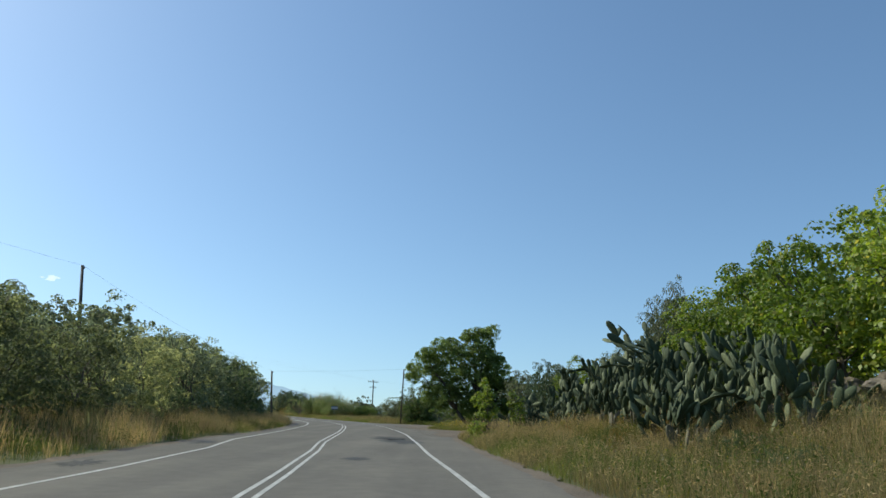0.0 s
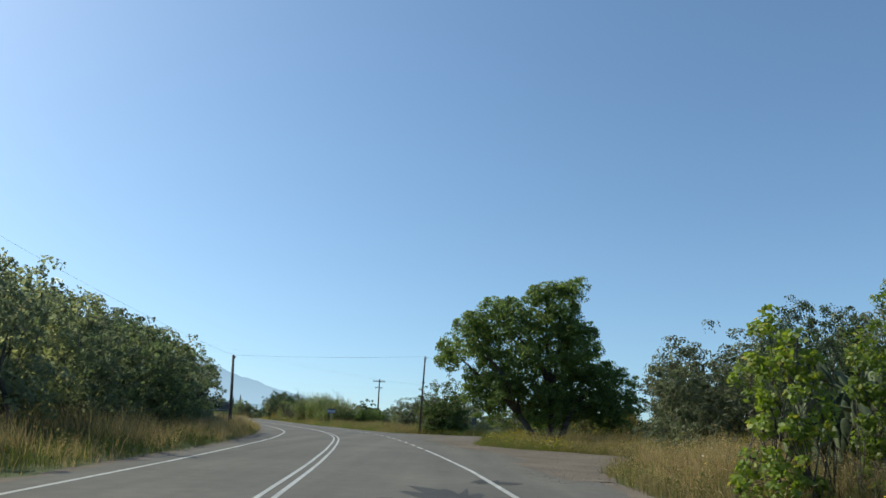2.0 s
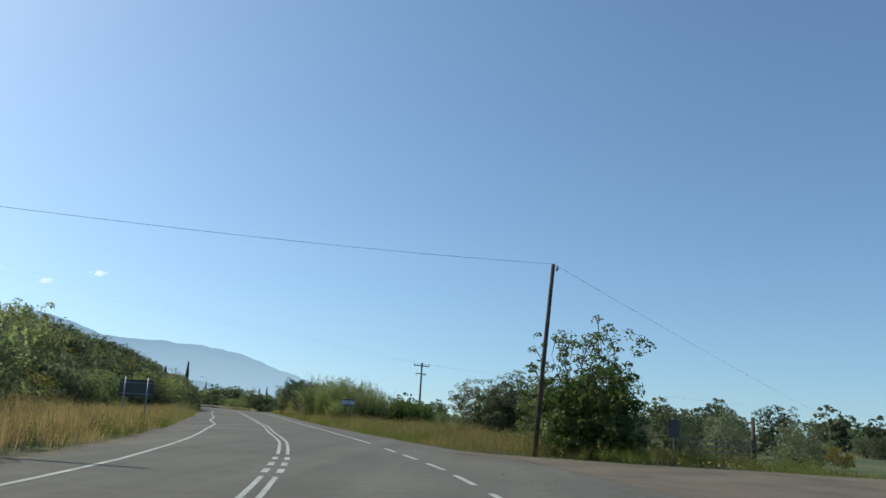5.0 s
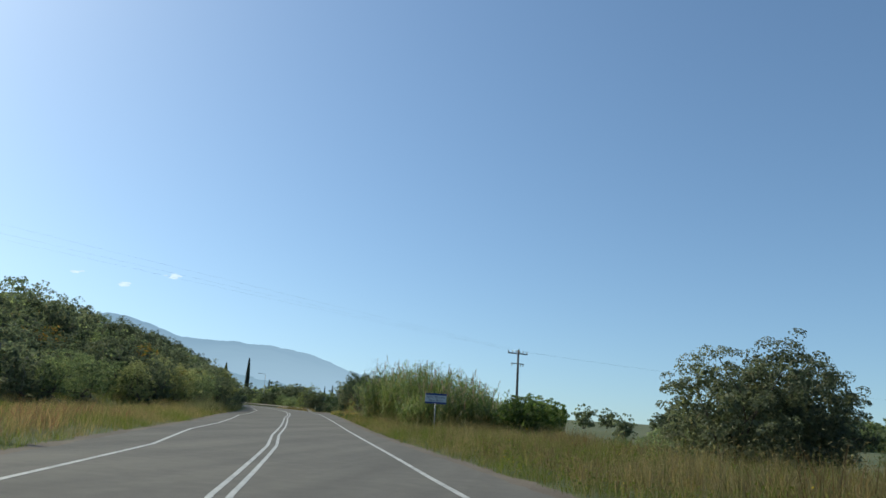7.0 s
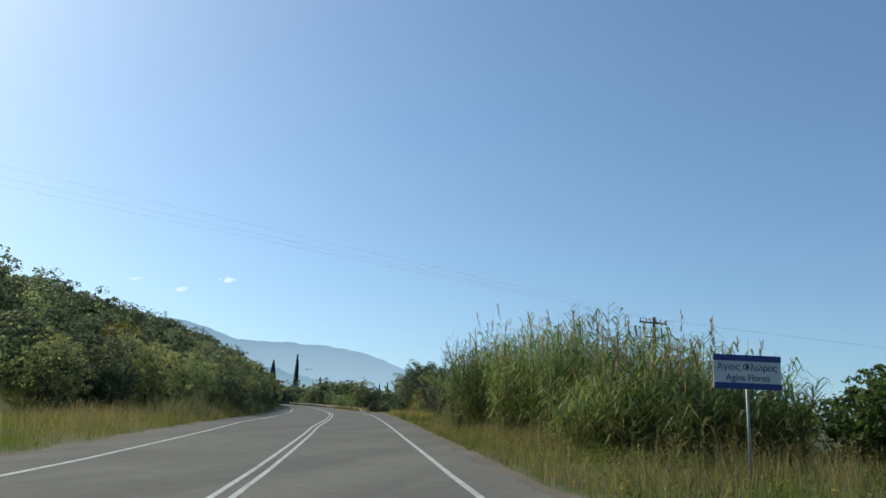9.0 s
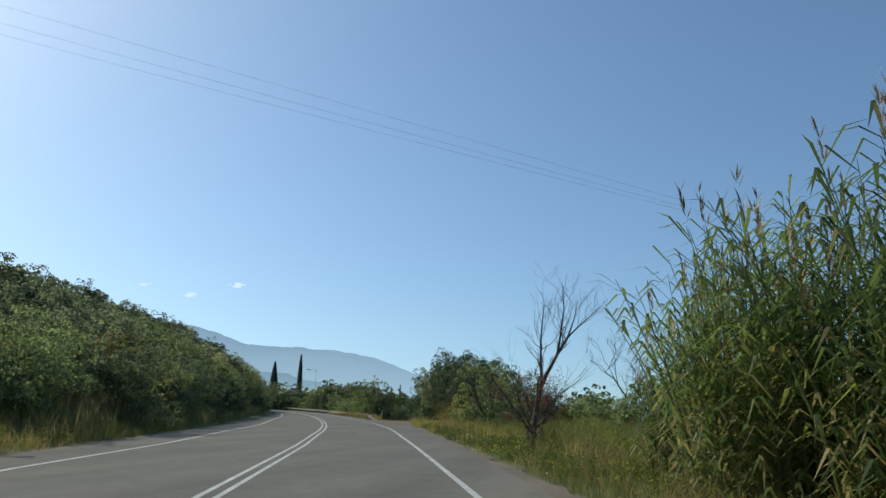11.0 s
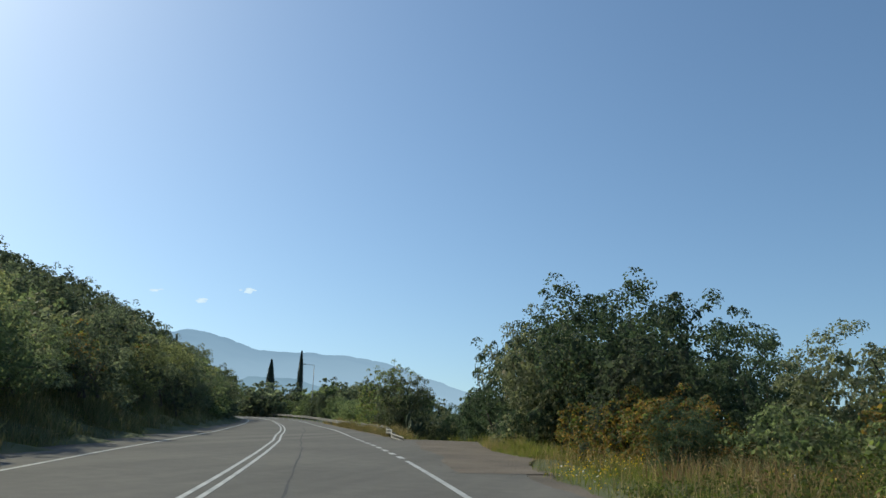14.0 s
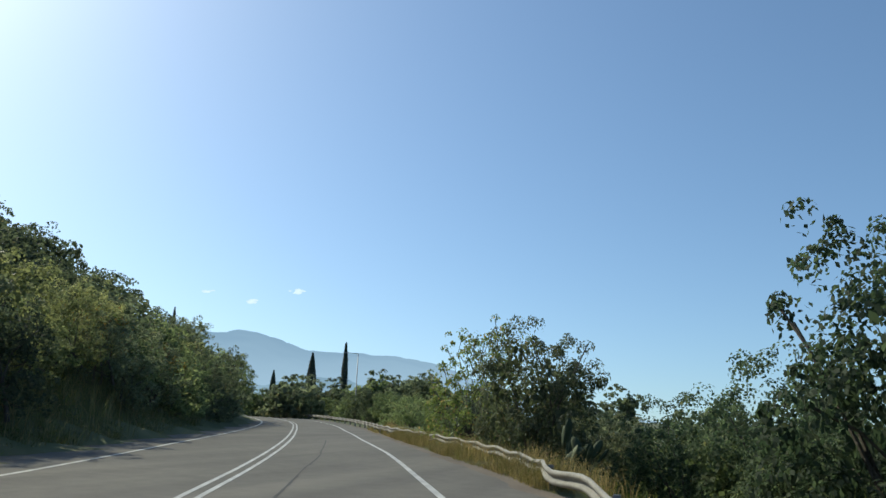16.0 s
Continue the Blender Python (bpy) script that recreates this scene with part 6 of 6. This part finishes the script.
meadow("dry_grass", 115, 12000, 56, 72, lambda s: np.clip(R0(s), 4, 7.0), lambda s: 15 + 0 * s, 0.45, 0.95, 0.009, G_STRAW, SL, 0.4, 0.8, 0.35, SEED)
meadow("grass", 107, 56000, -4, 104, L0, lambda s: L0(s) - 6, 0.3, 0.85, 0.011, G_GREEN, GL, 0.95, 1.0, 0.3)
meadow("dry_grass", 108, 46000, -4, 104, L0, lambda s: L0(s) - 6, 0.6, 1.25, 0.009, G_STRAW, SL, 0.45, 0.9, 0.4, SEED)
meadow("grass", 109, 60000, 100, 175, L0, lambda s: L0(s) - np.interp(s, [92, 105, 125, 150, 175], [8, 17, 17, 9, 4]), 0.3, 0.75, 0.012, G_GREEN, GL, 0.95, 1.2, 0.3)
meadow("dry_grass", 110, 30000, 100, 165, L0, lambda s: L0(s) - np.interp(s, [92, 105, 125, 150, 175], [8, 17, 17, 9, 4]), 0.45, 0.9, 0.01, G_STRAW, SL, 0.45, 1.1, 0.4, SEED)
meadow("grass", 111, 30000, 165, 262, L0, lambda s: L0(s) - 4.5, 0.25, 0.65, 0.011, G_GREEN, GL, 0.95, 1.0, 0.3)
meadow("dry_grass", 112, 32000, 165, 262, L0, lambda s: L0(s) - 4.5, 0.4, 1.0, 0.01, G_STRAW, SL, 0.45, 0.9, 0.4, SEED)
meadow("dry_grass", 113, 18000, 221, 262, lambda s: paved_right(s) + 0.25, lambda s: paved_right(s) + 2.0, 0.3, 0.75, 0.009, G_STRAW, SL, 0.45, 0.9, 0.3, SEED)
meadow("grass", 114, 14000, 196, 262, lambda s: paved_right(s) + 0.6, lambda s: paved_right(s) + 8, 0.25, 0.6, 0.011, G_GREEN, GL, 0.95, 1.0, 0.3)


def weeds(name, seed, n, s0, s1, near, far, low, high, label, leaf=0.06, material=G_WEED):
    """Leafy weeds: stems' worth of small leaves in loose clumps."""
    rng = np.random.default_rng(seed)
    s, l, _ = clumpy(rng, int(n / 4.2), s0, s1, near, far, 1.0, 0.3)
    x, y = road_xy(s, l)
    foot = np.repeat(np.stack([x, y, height_sl(s, l)], 1), 3, 0)
    tall = np.repeat(rng.uniform(low, high, len(s)) * (0.75 + 0.5 * np.clip(rough(s, l, 3.0, seed), -0.6, 0.9)), 3)
    at = foot + rng.normal(0, 0.07, foot.shape) * (1, 1, 0) + (0, 0, 1) * (tall * rng.uniform(0.25, 1, len(tall)))[:, None]
    q = leaf_quads(rng, at, unit(rng.normal(size=at.shape) * 0.7 + (0, 0, 0.8)), leaf, leaf * 0.58)
    tagged(new(name, quick_mesh(name, q, 4, material)), label, "weeds", kind="stuff")


WL = "leafy green weeds among the verge grass"
weeds("weeds", 201, 42000, 4, 66, lambda s: R0(s) + 0.4, lambda s: R0(s) + 9, 0.3, 0.8, WL)
weeds("weeds", 202, 70000, 92, 158, lambda s: R0(s) + 0.3, lambda s: R0(s) + 10, 0.3, 0.75, WL)
weeds("weeds", 203, 30000, -4, 104, L0, lambda s: L0(s) - 6, 0.3, 0.9, WL)
weeds("weeds", 204, 44000, 150, 262, L0, lambda s: L0(s) - 4.5, 0.3, 0.9, WL)
weeds("weeds", 205, 12000, 58, 90, lambda s: np.clip(R0(s), 4, 7.5), lambda s: 18 + 0 * s, 0.3, 0.8, WL)
weeds("weeds", 206, 20000, 200, 262, lambda s: np.maximum(paved_right(s) + 1.5, 5.5), lambda s: paved_right(s) + 9, 0.3, 0.9, WL)

weeds("weeds", 207, 110000, 156, 193, lambda s: R0(s) + 0.2, lambda s: R0(s) + 7, 0.15, 0.6, "lush bright-green leafy weeds over the verge", 0.078, G_LUSH)
weeds("weeds", 211, 60000, 157, 192, lambda s: R0(s) + 2.6, lambda s: R0(s) + 7.5, 0.55, 1.15, "tall leafy weeds at the back of the verge", 0.075, G_LUSH)
weeds("weeds", 208, 22000, 8, 44, lambda s: R0(s) + 0.4, lambda s: R0(s) + 5, 0.25, 0.6, "bright-green leafy weeds below the cactus", 0.075, G_LUSH)
weeds("weeds", 209, 16000, 58, 74, lambda s: np.clip(R0(s), 4, 7), lambda s: 14 + 0 * s, 0.3, 0.8, "lush leafy weeds round the big tree's foot", 0.075, G_LUSH)


meadow("grass", 123, 16000, 204, 217, lambda s: np.maximum(paved_right(s) + 0.2, 5.2), lambda s: 10.5 + 0 * s, 0.3, 0.75, 0.012, G_GREEN, GL, 0.9, 0.9, 0.3)
meadow("dry_grass", 124, 7000, 204, 217, lambda s: np.maximum(paved_right(s) + 0.2, 5.2), lambda s: 10 + 0 * s, 0.4, 0.85, 0.01, G_STRAW, SL, 0.45, 0.9, 0.35, SEED)


meadow("tall_weeds", 125, 16000, 150, 262, L0, lambda s: L0(s) - 2.6, 0.7, 1.7, 0.022, G_HERB, "tall grey-olive roadside herbs at the foot of the slope", 0.55, 0.8, 0.4)
meadow("tall_weeds", 126, 9000, 0, 100, lambda s: L0(s) - 2.5, lambda s: L0(s) - 5.5, 0.7, 1.5, 0.02, G_HERB, "tall grey-olive roadside herbs before the hedge", 0.55, 0.9, 0.4)


meadow("dry_grass", 127, 22000, 30, 50, lambda s: R0(s) + 0.8, lambda s: R0(s) + 5.5, 0.55, 1.1, 0.009, G_STRAW, SL, 0.5, 0.9, 0.35, SEED)
meadow("grass", 128, 7000, 28, 48, lambda s: R0(s) + 1.5, lambda s: R0(s) + 5.5, 0.5, 1.0, 0.012, G_GREEN, GL, 0.8, 0.9, 0.3, (0.6, G_FLOWER, (0.045, 0.045), "wild_flowers", FL))


BL = "withered brown weeds among the verge grass"
meadow("dry_weeds", 129, 16000, 88, 158, lambda s: R0(s) + 1.0, lambda s: R0(s) + 11, 0.4, 0.9, 0.018, G_BROWN, BL, 0.6, 1.0, 0.35)
meadow("dry_weeds", 130, 6000, 6, 50, lambda s: R0(s) + 1.0, lambda s: R0(s) + 7, 0.4, 0.9, 0.016, G_BROWN, BL, 0.6, 1.0, 0.35)
meadow("dry_weeds", 131, 7000, 160, 204, lambda s: R0(s) + 1.5, lambda s: R0(s) + 7, 0.4, 0.9, 0.016, G_BROWN, BL, 0.6, 0.8, 0.35)
meadow("dry_weeds", 132, 7000, 0, 130, lambda s: L0(s) - 1.0, lambda s: L0(s) - 6, 0.5, 1.0, 0.018, G_BROWN, BL, 0.6, 0.9, 0.35)


# ---------- litter ----------
def litter(place):
    rng = random.Random(8)
    bm = bmesh.new()
    bmesh.ops.create_icosphere(bm, subdivisions=4, radius=1)
    for v in bm.verts:
        d = v.co.copy()
        k = 1 + 0.35 * noise.noise(d * 1.6) + 0.3 * abs(noise.noise(d * 3.4)) + 0.12 * noise.noise(d * 8)
        v.co = Vector((d.x * 0.36 * k, d.y * 0.24 * k, max(0.0, (d.z * 0.14 + 0.1) * k)))
    me = bpy.data.meshes.new("plastic_bag")
    bm.to_mesh(me)
    bm.free()
    me.materials.append(PLASTIC)
    ob = put("plastic_bag", me, None, Matrix.Translation(place))
    tagged(ob, "crumpled white plastic bag dropped in the grass", "litter")


litter((6.8, 58.9, float(ground_z(6.8, 58.9)[0]) + 0.02))

meadow("dry_grass", 116, 26000, 221, 246, lambda s: paved_right(s) + 0.1, lambda s: paved_right(s) + 0.95, 0.45, 0.85, 0.009, G_STRAW, SL, 0.45, 1.0, 0.25, SEED)


# ---------- loose stones ----------
def pebbles(name, seed, count, s0, s1, near, far, label):
    """Loose chippings on the gravel and along the road edge."""
    rng = np.random.default_rng(seed)
    s = rng.uniform(s0, s1, count)
    u = rng.random(count)
    l = near(s) + (far(s) - near(s)) * u
    x, y = road_xy(s, l)
    at = np.stack([x, y, np.maximum(height_sl(s, l), -0.02) + 0.012], 1)
    r = (0.006 + 0.013 * rng.random(count) ** 4)[:, None, None]
    corner = np.array([(1, 0, -0.5), (-0.5, 0.87, -0.5), (-0.5, -0.87, -0.5), (0, 0, 0.8)])
    a = rng.uniform(0, 6.283, count)
    ca_, sa_ = np.cos(a)[:, None], np.sin(a)[:, None]
    cx, cy = corner[None, :, 0] * ca_ - corner[None, :, 1] * sa_, corner[None, :, 0] * sa_ + corner[None, :, 1] * ca_
    v = at[:, None] + np.stack([cx, cy, np.repeat(corner[None, :, 2], count, 0)], 2) * r * rng.uniform(0.7, 1.3, (count, 4, 1))
    base = np.arange(count)[:, None, None] * 4 + np.array([(0, 1, 3), (1, 2, 3), (2, 0, 3)])[None]
    tagged(new(name, mesh_of(name, v.reshape(-1, 3), base.reshape(-1, 3).tolist(), ROCK)), label, "stones", kind="stuff")


PB = "loose pale chippings scattered on the gravel"
pebbles("loose_stones", 301, 5000, 42, 90, lambda s: 3.6 + 0 * s, lambda s: paved_right(s) + 0.3, PB)
pebbles("loose_stones", 302, 1000, 196, 219, lambda s: 2.4 + 0 * s, lambda s: paved_right(s) + 0.3, PB)


meadow("grass", 118, 34000, 156, 200, R0, lambda s: 11 + 0 * s, 0.25, 0.65, 0.01, G_GREEN, GL, 0.95, 0.9, 0.3, (0.3, G_FLOWER, (0.042, 0.042), "wild_flowers", FL))
meadow("grass", 119, 16000, 8, 46, lambda s: R0(s) + 1.5, lambda s: R0(s) + 7, 0.4, 0.9, 0.012, G_GREEN, GL, 0.95, 0.9, 0.3, (0.22, G_FLOWER, (0.03, 0.03), "wild_flowers", FL))

meadow("dry_grass", 120, 26000, 4, 34, lambda s: R0(s) + 1.2, lambda s: R0(s) + 6, 0.6, 1.15, 0.008, G_STRAW, SL, 0.5, 0.9, 0.35, SEED)
weeds("weeds", 210, 26000, 4, 40, lambda s: R0(s) + 2, lambda s: R0(s) + 7, 0.4, 0.95, WL, 0.07)

meadow("grass", 121, 14000, 59, 73, lambda s: np.clip(R0(s), 5.5, 8), lambda s: 13.5 + 0 * s, 0.45, 0.9, 0.01, G_GREEN, GL, 0.7, 0.8, 0.3, (0.8, G_FLOWER, (0.05, 0.05), "wild_flowers", FL))
meadow("grass", 122, 9000, 46, 60, lambda s: R0(s) + 0.6, lambda s: R0(s) + 4.5, 0.45, 0.9, 0.01, G_GREEN, GL, 0.7, 0.8, 0.3, (0.6, G_FLOWER, (0.045, 0.045), "wild_flowers", FL))
meadow("grass", 123, 26000, 157, 192, lambda s: R0(s) + 2.2, lambda s: R0(s) + 7, 0.6, 1.15, 0.01, G_GREEN, GL, 0.7, 0.9, 0.3)
